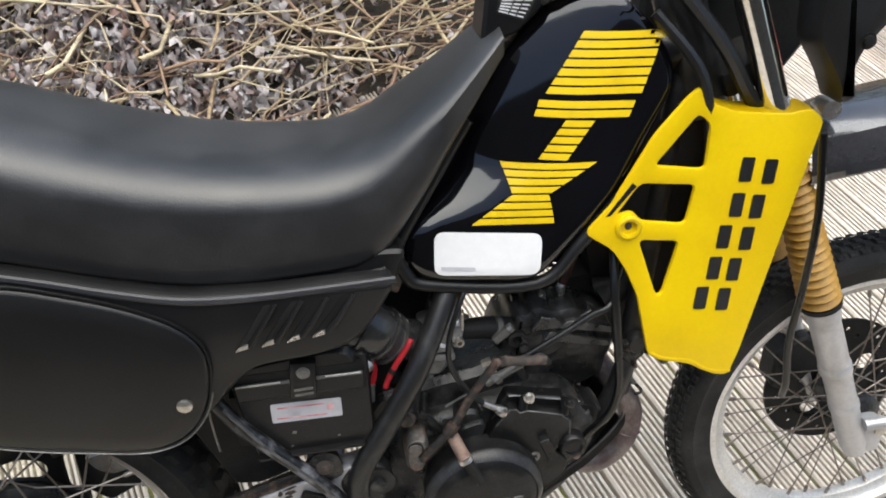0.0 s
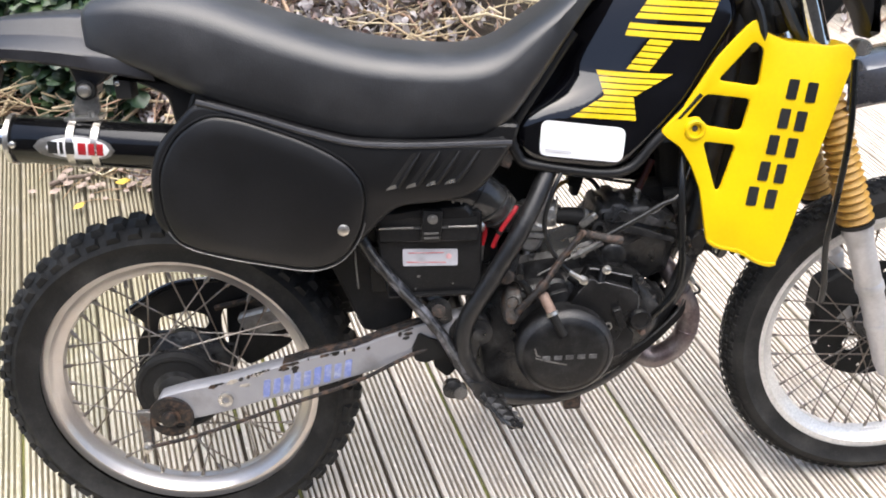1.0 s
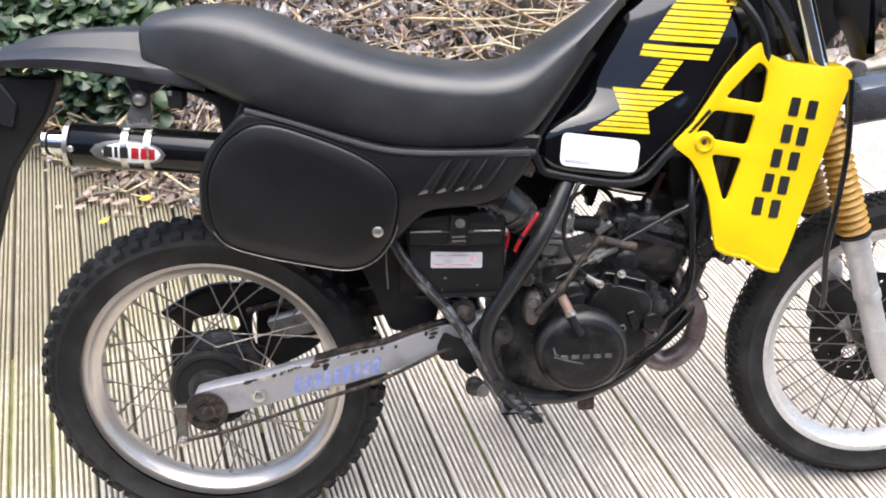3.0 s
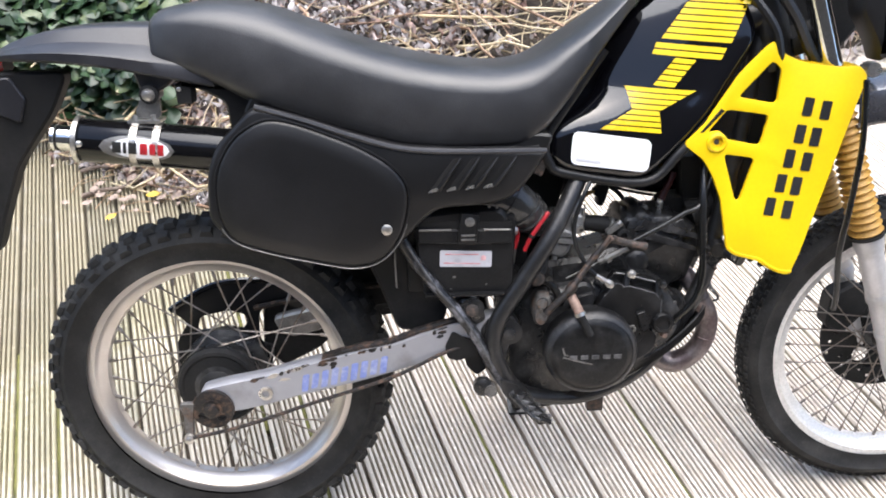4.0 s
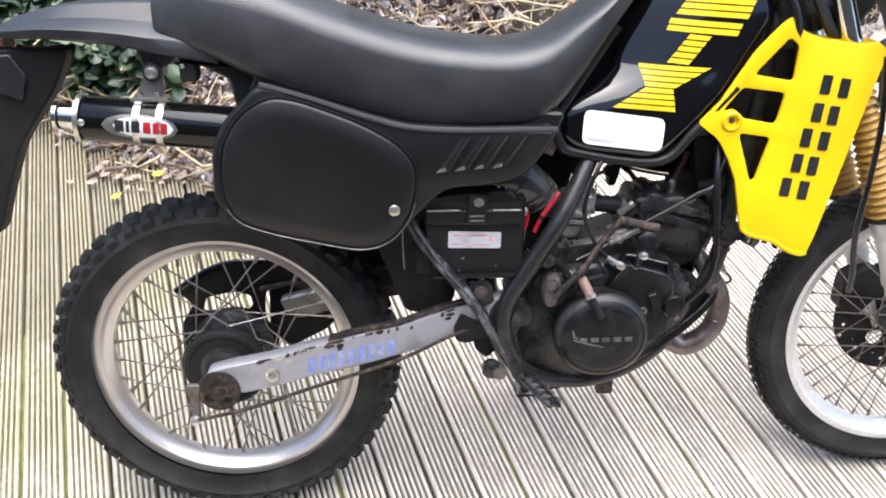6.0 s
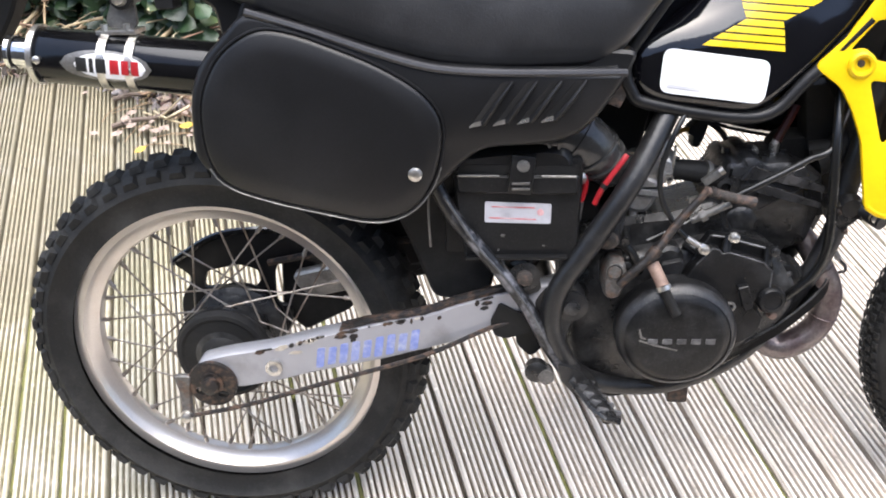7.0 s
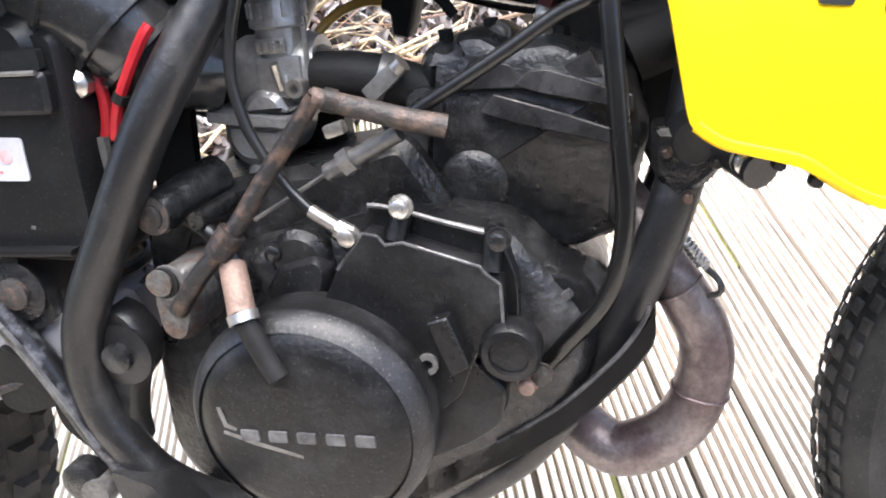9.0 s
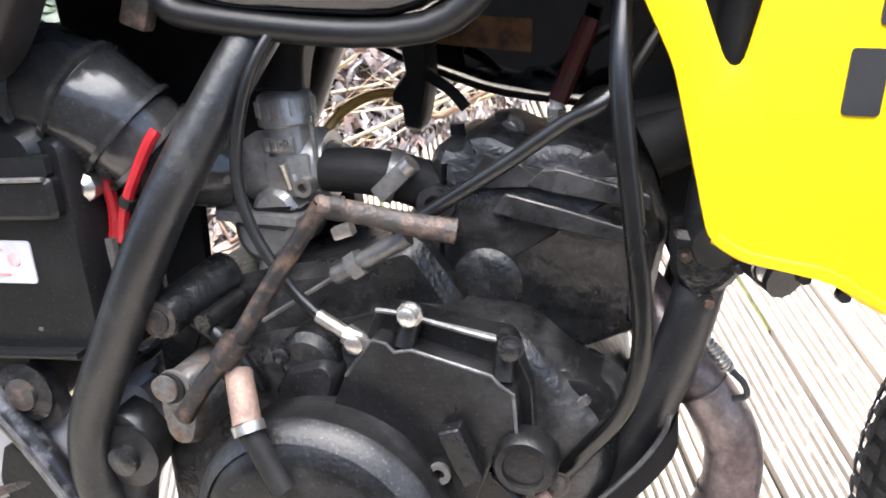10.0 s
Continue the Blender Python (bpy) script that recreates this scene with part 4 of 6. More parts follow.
part("boss_screw", lathe([(0.0095, 0.002), (0.006, 0.001), (0.003, -0.001)], (0.842, SH_Y + SH_LEAN * (0.733 - SH_Z), 0.733), 14), PALE_RUST, shroud)
for (x, z), w in zip(((1.001, 0.783), (0.989, 0.741), (0.976, 0.702), (0.963, 0.663), (0.949, 0.625)), (0.05, 0.044, 0.05, 0.044, 0.05)):
    for s in (-1, 1):
        cx = x + s * w * 0.29
        cz_ = z - s * w * 0.06
        q = [(cx - 0.010, cz_ - 0.014), (cx + 0.006, cz_ - 0.016), (cx + 0.011, cz_ + 0.013), (cx - 0.005, cz_ + 0.015)]
        b = slab(rounded(q, 0.002, 2), [(0, 0), (-0.0006, 0)])
        for v in b.verts:
            v.co.y += SH_Y - 0.0008 + SH_LEAN * (v.co.z - SH_Z)
        part("black_bar", b, BLACK_DECAL, shroud)
part("radiator", box((0.95, 0.035, 0.70), (0.03, 0.13, 0.26), 0.004, Euler((0, radians(14), 0))), DARK, bike, "black radiator core")
# added slab that darkens the gap between cylinder and shroud
part("radiator_gap_fill", slab(rounded([(0.815, 0.69), (0.905, 0.69), (0.905, 0.53), (0.875, 0.502), (0.852, 0.495), (0.838, 0.53), (0.828, 0.60)], 0.008), [(0.05, 0.0), (0.025, 0.0), (0.02, 0.003)]), DARK, bike, "dark slab added to fill the gap beside the radiator")
# added slab that makes the shroud openings look dark
part("shroud_backing_fill", slab(rounded([(0.84, 0.70), (0.86, 0.78), (0.93, 0.87), (1.0, 0.845), (0.99, 0.72), (0.96, 0.58), (0.885, 0.565), (0.865, 0.65)], 0.015), [(0.03, 0.0), (-0.015, 0.0), (-0.02, 0.004)]), DARK, bike, "dark slab added behind the shroud openings")

# ---- frame ----
part("frame_tube", tube([(0.648, -0.03, 0.715), (0.621, -0.066, 0.67), (0.574, -0.105, 0.591), (0.528, -0.112, 0.516), (0.489, -0.112, 0.45), (0.481, -0.112, 0.398), (0.492, -0.11, 0.36), (0.515, -0.10, 0.318), (0.56, -0.08, 0.285), (0.66, -0.06, 0.275), (0.76, -0.05, 0.325), (0.83, -0.045, 0.43), (0.86, -0.04, 0.50), (0.872, -0.03, 0.56), (0.90, -0.02, 0.72), (0.93, 0.0, 0.92)], 0.0145, 14), FRAME, bike, "thick black frame tube with paint chips")
part("frame_tube", tube([(0.66, 0.05, 0.74), (0.6, 0.09, 0.66), (0.513, 0.10, 0.514), (0.475, 0.10, 0.42), (0.515, 0.09, 0.318), (0.66, 0.06, 0.275), (0.76, 0.05, 0.325), (0.86, 0.04, 0.50), (0.93, 0.0, 0.92)], 0.0145, 12), FRAME, bike, "thick black frame tube with paint chips")
part("rear_stay", tube([(0.331, -0.118, 0.604), (0.352, -0.119, 0.562), (0.381, -0.119, 0.522), (0.411, -0.119, 0.483), (0.44, -0.118, 0.442), (0.459, -0.117, 0.408), (0.477, -0.116, 0.368), (0.506, -0.112, 0.318)], 0.0095, 10), STAY, bike, "black tube stay with scraped paint")
part("scraped_paint", tube([(0.343, -0.1258, 0.588), (0.384, -0.1272, 0.521), (0.413, -0.1272, 0.484), (0.442, -0.1262, 0.443), (0.461, -0.1252, 0.408), (0.479, -0.1242, 0.368)], 0.0022, 6), WORN, bike, "bare scraped metal along the stay")
part("stay_lug", slab(rounded([(0.399, 0.401), (0.412, 0.43), (0.432, 0.418), (0.464, 0.409), (0.449, 0.384), (0.42, 0.376), (0.404, 0.381)], 0.006), [(-0.105, 0), (-0.112, 0)]), DARK, bike, "black lug plate under the stay")
part("head_tube", tube([(0.915, 0, 0.99), (0.96, 0, 0.84)], 0.03, 20), FRAME, bike)
part("top_tube", tube([(0.93, 0, 0.93), (0.75, 0, 0.84), (0.62, 0, 0.76)], 0.025, 14), FRAME, bike)
part("shock_spring", tube([(0.44 + 0.02 * math.cos(a) + a * 0.0009, -0.01 + 0.03 * math.sin(a), 0.43 + a * 0.0035) for a in (k * 0.5 for k in range(80))], 0.005, 6, n=1), RUST, bike, "rusty shock spring")
part("pivot_plate", slab(rounded([(0.455, 0.43), (0.475, 0.458), (0.513, 0.457), (0.529, 0.434), (0.524, 0.412), (0.511, 0.40), (0.502, 0.37), (0.503, 0.344), (0.48, 0.355)], 0.012), [(-0.088, 0), (-0.104, 0), (-0.108, 0.003)]), FRAME, bike, "black swingarm pivot plate")
part("pivot_bolt", bolt(0.508, -0.108, 0.424, 0.0105, 0.009), ENGINE, bike)
part("stay_bracket", slab(rounded([(0.415, 0.465), (0.44, 0.487), (0.462, 0.48), (0.468, 0.45), (0.445, 0.44)], 0.008), [(-0.10, 0), (-0.112, 0)]), FRAME, bike)
part("stay_bolt", bolt(0.445, -0.112, 0.471, 0.011, 0.008), PALE_RUST, bike, "rusty bolt")
part("linkage", box((0.375, -0.03, 0.44), (0.04, 0.06, 0.035), 0.008), RUST, bike, "rusty suspension linkage")
part("linkage_arm", tube([(0.355, -0.05, 0.50), (0.365, -0.055, 0.46), (0.38, -0.05, 0.43)], 0.008, 8), RUST, bike)

# foot peg and brake pedal
peg = part("foot_peg", tube([(0.522, -0.11, 0.309), (0.556, -0.205, 0.311)], 0.006, 8), ENGINE, bike, "folding steel foot peg with worn teeth")
part("peg_rail", tube([(0.506, -0.118, 0.317), (0.536, -0.20, 0.318), (0.556, -0.205, 0.311), (0.565, -0.195, 0.305), (0.54, -0.118, 0.303)], 0.0042, 6, n=2), ENGINE, peg)
for k in range(5):
    yy = -0.122 - 0.018 * k
    part("peg_tooth", box((0.524 + 0.0068 * k, yy, 0.312), (0.036, 0.006, 0.014), 0.0015, Euler((0, radians(22), radians(18)))), WORN, peg)
part("peg_bracket", slab(rounded([(0.49, 0.345), (0.52, 0.335), (0.55, 0.30), (0.545, 0.28), (0.515, 0.295), (0.495, 0.32)], 0.006), [(-0.10, 0), (-0.128, 0)]), FRAME, bike, "scraped black peg bracket")
part("peg_body", tube([(0.528, -0.124, 0.311), (0.552, -0.198, 0.309)], 0.0105, 10), ENGINE, peg)
part("peg_spring", lathe([(0.011, -0.13), (0.011, -0.11)], (0.475, 0, 0.325), 14), GREY_RUST, bike)
part("brake_pedal_pivot", lathe([(0.016, -0.112), (0.016, -0.125), (0.01, -0.128)], (0.462, 0, 0.33), 18), ENGINE, bike)
part("side_lug", slab(rounded([(0.43, 0.42), (0.47, 0.41), (0.475, 0.36), (0.455, 0.34), (0.435, 0.36)], 0.008), [(-0.06, 0), (-0.10, 0)]), DARK, bike)
part("side_stand", tube([(0.52, 0.10, 0.31), (0.55, 0.19, 0.17), (0.565, 0.215, 0.09)], 0.011, 10), FRAME, bike, "black side stand")
part("side_stand_foot", box((0.57, 0.218, 0.087), (0.05, 0.04, 0.008), 0.002, Euler((radians(21.5), 0, 0))), FRAME, bike)

# ---- air box, intake ----
airbox = part("air_box", slab(rounded([(0.352, 0.625), (0.43, 0.628), (0.52, 0.618), (0.516, 0.475), (0.37, 0.48)], 0.010), [(-0.015, 0.0), (-0.076, 0.0), (-0.082, 0.003)]), BOX, bike, "black plastic air box with a clipped lid")
part("box_lid", slab(rounded([(0.36, 0.600), (0.514, 0.597), (0.513, 0.572), (0.362, 0.576)], 0.005), [(-0.081, 0.0), (-0.088, 0.0), (-0.091, 0.003)]), BOX, airbox)
part("lid_edge", tube([(0.364, -0.0905, 0.5995), (0.4154, -0.0905, 0.5985)], 0.0017, 6), CAST, airbox)
part("lid_edge", tube([(0.4678, -0.0905, 0.5975), (0.5095, -0.0905, 0.5965)], 0.0017, 6), CAST, airbox)
part("lid_clip", box((0.4425, -0.094, 0.602), (0.03, 0.012, 0.05), 0.003, Euler((0, radians(7), 0))), BOX, airbox)
part("clip_screw", bolt(0.4445, -0.1, 0.614, 0.006, 0.003), CAST, airbox)
for dz in (0.592, 0.585):
    part("clip_rib", box((0.4415, -0.101, dz), (0.022, 0.003, 0.003), 0.0008), CAST, airbox)
blabel = part("box_label", slab(rounded([(0.397, 0.562), (0.481, 0.558), (0.480, 0.531), (0.396, 0.534)], 0.003), [(-0.082, 0), (-0.0832, 0)]), BOX_LABEL, airbox, "white label, greyed for its shade, with faded red print")
part("label_print", slab(rounded([(0.405, 0.556), (0.46, 0.554), (0.46, 0.5525), (0.405, 0.5545)], 0.0005), [(-0.0832, 0), (-0.0838, 0)]), PINK_DECAL, blabel)
part("label_print", slab(rounded([(0.402, 0.541), (0.462, 0.538), (0.462, 0.5365), (0.402, 0.5395)], 0.0005), [(-0.0832, 0), (-0.0838, 0)]), PINK_DECAL, blabel)
part("label_spot", slab(ring_pts((0.467, 0.547), 0.0045, 12), [(-0.0832, 0), (-0.0838, 0)]), PINK_DECAL, blabel)
part("box_shoulder", slab(rounded([(0.345, 0.600), (0.347, 0.612), (0.36, 0.628), (0.415, 0.634), (0.475, 0.638), (0.502, 0.632), (0.513, 0.615), (0.51, 0.598)], 0.010), [(0.0, 0.0), (-0.066, 0.0), (-0.080, 0.004), (-0.087, 0.011)]), BOX, airbox, "domed black shoulder of the air box")
# solid dark strips stand in for shade in the gap above the lid
for x0, x1, z0 in ((0.364, 0.428, 0.600), (0.458, 0.511, 0.5975)):
    part("lid_gap_shade", slab(rounded([(x0, z0 + 0.0125), (x1, z0 + 0.012), (x1, z0), (x0, z0)], 0.002), [(-0.08, 0), (-0.0875, 0)]), DARK, airbox, "dark strip for the shade in the gap above the lid")
airbox.location = (-0.003, -0.03, 0.014)
boot_line = [(0.44, -0.06, 0.643), (0.472, -0.071, 0.654), (0.498, -0.074, 0.654), (0.521, -0.073, 0.640), (0.538, -0.068, 0.621), (0.552, -0.058, 0.604), (0.578, -0.038, 0.594)]
def boot_r(t):
    return 0.0385 - 0.0145 * t * t
boot = part("intake_boot", tube(boot_line, boot_r, 32, n=8), BOOT, bike, "ribbed shiny black rubber intake boot")
bl_ = spline(boot_line, 8)
for k in (10, 13, 20, 29, 34):
    dd = (bl_[k + 1] - bl_[k - 1]).normalized()
    rr_ = boot_r(k / 48)
    part("boot_ridge", tube([bl_[k] - dd * 0.003, bl_[k] - dd * 0.0018, bl_[k] + dd * 0.0018, bl_[k] + dd * 0.003], lambda t: rr_ + (0.0036 if 0.1 < t < 0.9 else -0.002), 32, smooth=False), BOOT, boot)

# ---- engine ----
CASE = [(0.50, 0.33), (0.505, 0.42), (0.535, 0.475), (0.60, 0.49), (0.66, 0.50), (0.70, 0.51), (0.765, 0.50), (0.79, 0.472), (0.815, 0.44), (0.815, 0.40), (0.78, 0.345), (0.70, 0.285), (0.58, 0.275), (0.52, 0.295)]
engine = part("crankcase", slab(rounded(CASE, 0.02), [(0.085, 0.012), (0.075, 0.0), (-0.06, 0.0), (-0.072, 0.005), (-0.078, 0.014)]), ENGINE, bike, "sooty black engine crankcase")
part("upper_case_cover", slab(rounded([(0.655, 0.462), (0.667, 0.483), (0.686, 0.506), (0.695, 0.504), (0.698, 0.498), (0.709, 0.5), (0.754, 0.485), (0.758, 0.479), (0.765, 0.474), (0.765, 0.447), (0.749, 0.431), (0.735, 0.40), (0.70, 0.37), (0.67, 0.38)], 0.003), [(-0.08, 0), (-0.1032, 0.0), (-0.104, 0.0009)]), COVER, engine, "worn black oil pump cover")
part("cover_shelf", slab(rounded([(0.664, 0.48), (0.686, 0.5185), (0.713, 0.512), (0.762, 0.50), (0.772, 0.47), (0.77, 0.42), (0.70, 0.36)], 0.004), [(-0.07, 0), (-0.0872, 0), (-0.088, 0.0008)]), COVER, engine, "worn black shelf behind the cover")
part("bolt_column", tube([(0.7088, -0.091, 0.518), (0.7035, -0.0985, 0.4985)], 0.0062, 14), COVER, engine)
part("bolt_column", tube([(0.761, -0.091, 0.503), (0.7585, -0.0985, 0.4795)], 0.0058, 14), COVER, engine)
# dark plug stands in for the shade of a hole
part("column_hole_shade", lathe([(0.0042, -0.0905), (0.0042, -0.0975), (0.001, -0.0975)], (0.761, 0, 0.5035), 12), DARK, engine)
part("cover_rim", tube([(x, -0.1036, z) for x, z in ((0.667, 0.4825), (0.6855, 0.5052), (0.6945, 0.5032), (0.6985, 0.4978), (0.709, 0.4992), (0.753, 0.4845), (0.758, 0.4785), (0.7645, 0.4735), (0.7645, 0.45))], 0.0011, 6, smooth=False), WORN, engine, "rubbed bright cover edge")
CLUTCH = (0.642, 0, 0.385)
clutch = part("clutch_cover", lathe([(0.078, -0.075), (0.079, -0.102), (0.0775, -0.108), (0.072, -0.114), (0.060, -0.121), (0.056, -0.1218), (0.03, -0.1222), (0.005, -0.1222)], CLUTCH, 64), COVER, engine, "round worn black clutch cover")
# bevel ring coloured paler for the sky light on it
part("sky_lit_ring", lathe([(0.0787, -0.1025), (0.0779, -0.1085), (0.0724, -0.1146), (0.069, -0.1172)], CLUTCH, 64, cap=False), RING, clutch, "rubbed grey edge of the cover, paler for sky light")
for k in range(5):
    x = 0.603 + 0.0185 * k
    part("raised_bar", slab(rounded([(x, 0.3795), (x + 0.013, 0.3795), (x + 0.013, 0.388), (x, 0.388)], 0.0015, 2), [(-0.1212, 0), (-0.1235, 0.0005)]), WORN, clutch)
part("scratch", slab([(0.590, 0.403), (0.5925, 0.403), (0.5955, 0.391), (0.601, 0.388), (0.60, 0.3865), (0.593, 0.389)], [(-0.1212, 0), (-0.1228, 0)]), CAST, clutch, "bare metal scratch")
part("scratch", slab([(0.592, 0.386), (0.617, 0.378), (0.642, 0.3705), (0.642, 0.3685), (0.612, 0.3765), (0.592, 0.384)], [(-0.1212, 0), (-0.1228, 0)]), CAST, clutch, "bare metal scratch")
part("oil_cap", lathe([(0.0185, -0.095), (0.0185, -0.108), (0.016, -0.112), (0.012, -0.1125), (0.0115, -0.110), (0.002, -0.110)], (0.768, 0, 0.432), 28), COVER, engine, "round black filler cap")
part("case_web", slab(rounded([(0.721, 0.453), (0.734, 0.457), (0.745, 0.425), (0.733, 0.419)], 0.002), [(-0.10, 0), (-0.1135, 0), (-0.1145, 0.001)]), COVER, engine)
part("lower_cover", slab(rounded([(0.70, 0.43), (0.746, 0.421), (0.763, 0.402), (0.758, 0.378), (0.739, 0.364), (0.70, 0.345)], 0.006), [(-0.07, 0), (-0.0985, 0), (-0.1, 0.0015)]), COVER, engine)
part("selector_boss", lathe([(0.0235, -0.03), (0.0235, -0.064), (0.0205, -0.070), (0.017, -0.0715), (0.002, -0.0715)], (0.792, 0, 0.4455), 28), COVER, engine, "round black cover with a slot")
part("selector_lug", slab(rounded([(0.765, 0.452), (0.772, 0.470), (0.790, 0.474), (0.800, 0.462), (0.785, 0.455)], 0.004), [(-0.04, 0), (-0.066, 0), (-0.069, 0.002)]), ENGINE, engine)
part("selector_lug", slab(rounded([(0.800, 0.465), (0.813, 0.462), (0.823, 0.446), (0.815, 0.432), (0.806, 0.438)], 0.004), [(-0.03, 0), (-0.058, 0), (-0.061, 0.002)]), ENGINE, engine)
part("selector_slot", slab(rounded([(0.776, 0.443), (0.800, 0.4585), (0.8035, 0.4535), (0.780, 0.438)], 0.0015), [(-0.0712, 0), (-0.0742, 0.0006)]), FIN, engine, "rubbed bar across the cover")
for x, z, y, m in ((0.711, 0.521, -0.103, STEEL), (0.676, 0.503, -0.10, STEEL), (0.783, 0.410, -0.09, PALE_RUST), (0.765, 0.50, -0.10, ENGINE), (0.58, 0.476, -0.085, ENGINE), (0.62, 0.488, -0.085, ENGINE)):
    part("case_bolt", bolt(x, y, z, 0.0055, 0.007), m, engine)
part("kick_boss", slab(rounded([(0.546, 0.470), (0.556, 0.489), (0.575, 0.490), (0.579, 0.466), (0.569, 0.440), (0.556, 0.437), (0.547, 0.446)], 0.006), [(-0.07, 0), (-0.112, 0), (-0.119, 0.004)]), GREY_RUST, engine, "rust-stained kick-start boss")
kick = part("kick_start", tube([(0.567, -0.122, 0.463), (0.588, -0.125, 0.487), (0.609, -0.122, 0.508), (0.6385, -0.112, 0.547), (0.668, -0.108, 0.583), (0.6705, -0.108, 0.586)], lambda t: 0.0062 - 0.0014 * t, 12, n=4), RUST, engine, "rusty folded kick-start lever")
part("kick_pedal", tube([(0.668, -0.108, 0.586), (0.6917, -0.097, 0.5765), (0.715, -0.090, 0.568), (0.7365, -0.084, 0.5615)], lambda t: 0.0058 + 0.0012 * t, 12, n=4), PALE_RUST, kick, "flaking kick-start foot bar")
part("pedal_collar", tube([(0.6735, -0.105, 0.5840), (0.680, -0.102, 0.5815)], 0.0070, 12, smooth=False), RUST, kick)
part("knuckle", tube([(0.602, -0.124, 0.5005), (0.608, -0.123, 0.5075), (0.613, -0.1215, 0.5135)], 0.0084, 14, smooth=False), RUST, kick)
part("gearbox_top", slab(rounded([(0.495, 0.40), (0.502, 0.49), (0.52, 0.518), (0.56, 0.522), (0.60, 0.53), (0.65, 0.535), (0.70, 0.55), (0.73, 0.50), (0.66, 0.46)], 0.012), [(0.06, 0.01), (0.05, 0.0), (-0.045, 0.0), (-0.055, 0.008)]), ENGINE, engine, "sooty gearbox top")
part("mount_sleeve", tube([(0.553, -0.105, 0.519), (0.568, -0.05, 0.53)], 0.0135, 16), ENGINE, engine)
part("mount_bolt", bolt(0.553, -0.104, 0.519, 0.008, 0.007), RUST, engine)
part("mount_stud", tube([(0.575, -0.098, 0.512), (0.58, -0.06, 0.515)], 0.006, 10), ENGINE, engine)
part("rusty_stub", tube([(0.608, -0.120, 0.4915), (0.6140, -0.130, 0.4800), (0.6195, -0.139, 0.4685)], 0.0082, 14), BROWN_RUST, engine, "pale rusted steel stub")
part("stub_ring", tube([(0.6192, -0.1385, 0.4695), (0.6212, -0.1405, 0.4645)], 0.0095, 14), STEEL, engine)
part("seal_housing", lathe([(0.02, -0.06), (0.02, -0.085), (0.015, -0.09)], (0.635, 0, 0.482), 20), ENGINE, engine)
# cylinder and head, leaning forward
CYL = [(0.70, 0.50), (0.688, 0.555), (0.699, 0.582), (0.707, 0.588), (0.712, 0.605), (0.721, 0.612), (0.73, 0.607), (0.735, 0.616), (0.751, 0.617), (0.767, 0.608), (0.796, 0.61), (0.842, 0.588), (0.85, 0.55), (0.835, 0.49), (0.80, 0.475)]
cyl = part("cylinder", slab(rounded(CYL, 0.005), [(0.03, 0.004), (0.025, 0.0), (-0.055, 0.0), (-0.064, 0.004), (-0.068, 0.012)]), ENGINE, engine, "sooty black water-cooled cylinder")
# ribs coloured paler than the cylinder for the sky on their tops
for shape, y_ in (([(0.733, 0.584), (0.748, 0.604), (0.77, 0.597), (0.778, 0.583)], -0.072),
                  ([(0.772, 0.586), (0.781, 0.5935), (0.792, 0.594), (0.842, 0.576), (0.842, 0.567), (0.78, 0.582)], -0.0755),
                  ([(0.75, 0.570), (0.759, 0.581), (0.79, 0.571), (0.84, 0.553), (0.84, 0.545), (0.77, 0.563)], -0.0755),
                  ([(0.80, 0.594), (0.817, 0.602), (0.824, 0.586), (0.808, 0.586)], -0.0675)):
    part("head_rib", slab(rounded(shape, 0.002), [(-0.045, 0), (y_, 0), (y_ - 0.0008, 0.0008)]), FIN, cyl, "grey-black head rib, paler for the sky it reflects")
part("flange_boss", lathe([(0.013, -0.06), (0.012, -0.074), (0.0065, -0.075), (0.006, -0.068)], (0.715, 0, 0.575), 18), ENGINE, cyl)
# dark disc paints the shade inside the bolt hole
part("hole_shade_disc", lathe([(0.0058, -0.0685), (0.0058, -0.0692), (0.002, -0.0692)], (0.715, 0, 0.575), 14), DARK, cyl, "dark disc for the shade in a bolt hole")
part("cylinder_boss", lathe([(0.024, -0.066), (0.021, -0.0695), (0.013, -0.0725), (0.004, -0.0732)], (0.741, 0, 0.523), 28), ENGINE, cyl)
for x, z in ((0.722, 0.61), (0.752, 0.615), (0.797, 0.607)):
    part("head_nut", tube([(x, -0.03, z - 0.004), (x, -0.03, z + 0.007)], 0.0055, 6, smooth=False), ENGINE, cyl)
part("case_bump", slab(rounded([(0.611, 0.462), (0.624, 0.481), (0.65, 0.487), (0.657, 0.478), (0.65, 0.456), (0.62, 0.45)], 0.005), [(-0.06, 0), (-0.092, 0), (-0.096, 0.003)]), RING, engine, "dusty grey case boss")
part("hollow_bolt", lathe([(0.0068, -0.098), (0.0068, -0.107), (0.0035, -0.1072), (0.0035, -0.1)], (0.717, 0, 0.422), 16), CAST, engine, "bright hollow bolt")
part("cover_back_rim", tube([(0.687, -0.093, 0.519), (0.696, -0.093, 0.518), (0.712, -0.093, 0.514), (0.735, -0.093, 0.507), (0.757, -0.093, 0.501)], 0.0016, 6), WORN, engine, "rubbed bright rear edge")
for k in range(3):
    part("return_spring", lathe([(0.0115 - 0.0015 * k, -0.118 - 0.003 * k), (0.0115 - 0.0015 * k, -0.120 - 0.003 * k), (0.0075 - 0.0015 * k, -0.1205 - 0.003 * k)], (0.5615 - 0.001 * k, 0, 0.480 + 0.001 * k), 22), (CAST, DARK, GREY_RUST)[k], engine)
part("small_sleeve", tube([(0.569, -0.092, 0.508), (0.576, -0.07, 0.512)], 0.0072, 12), PALE_RUST, engine)
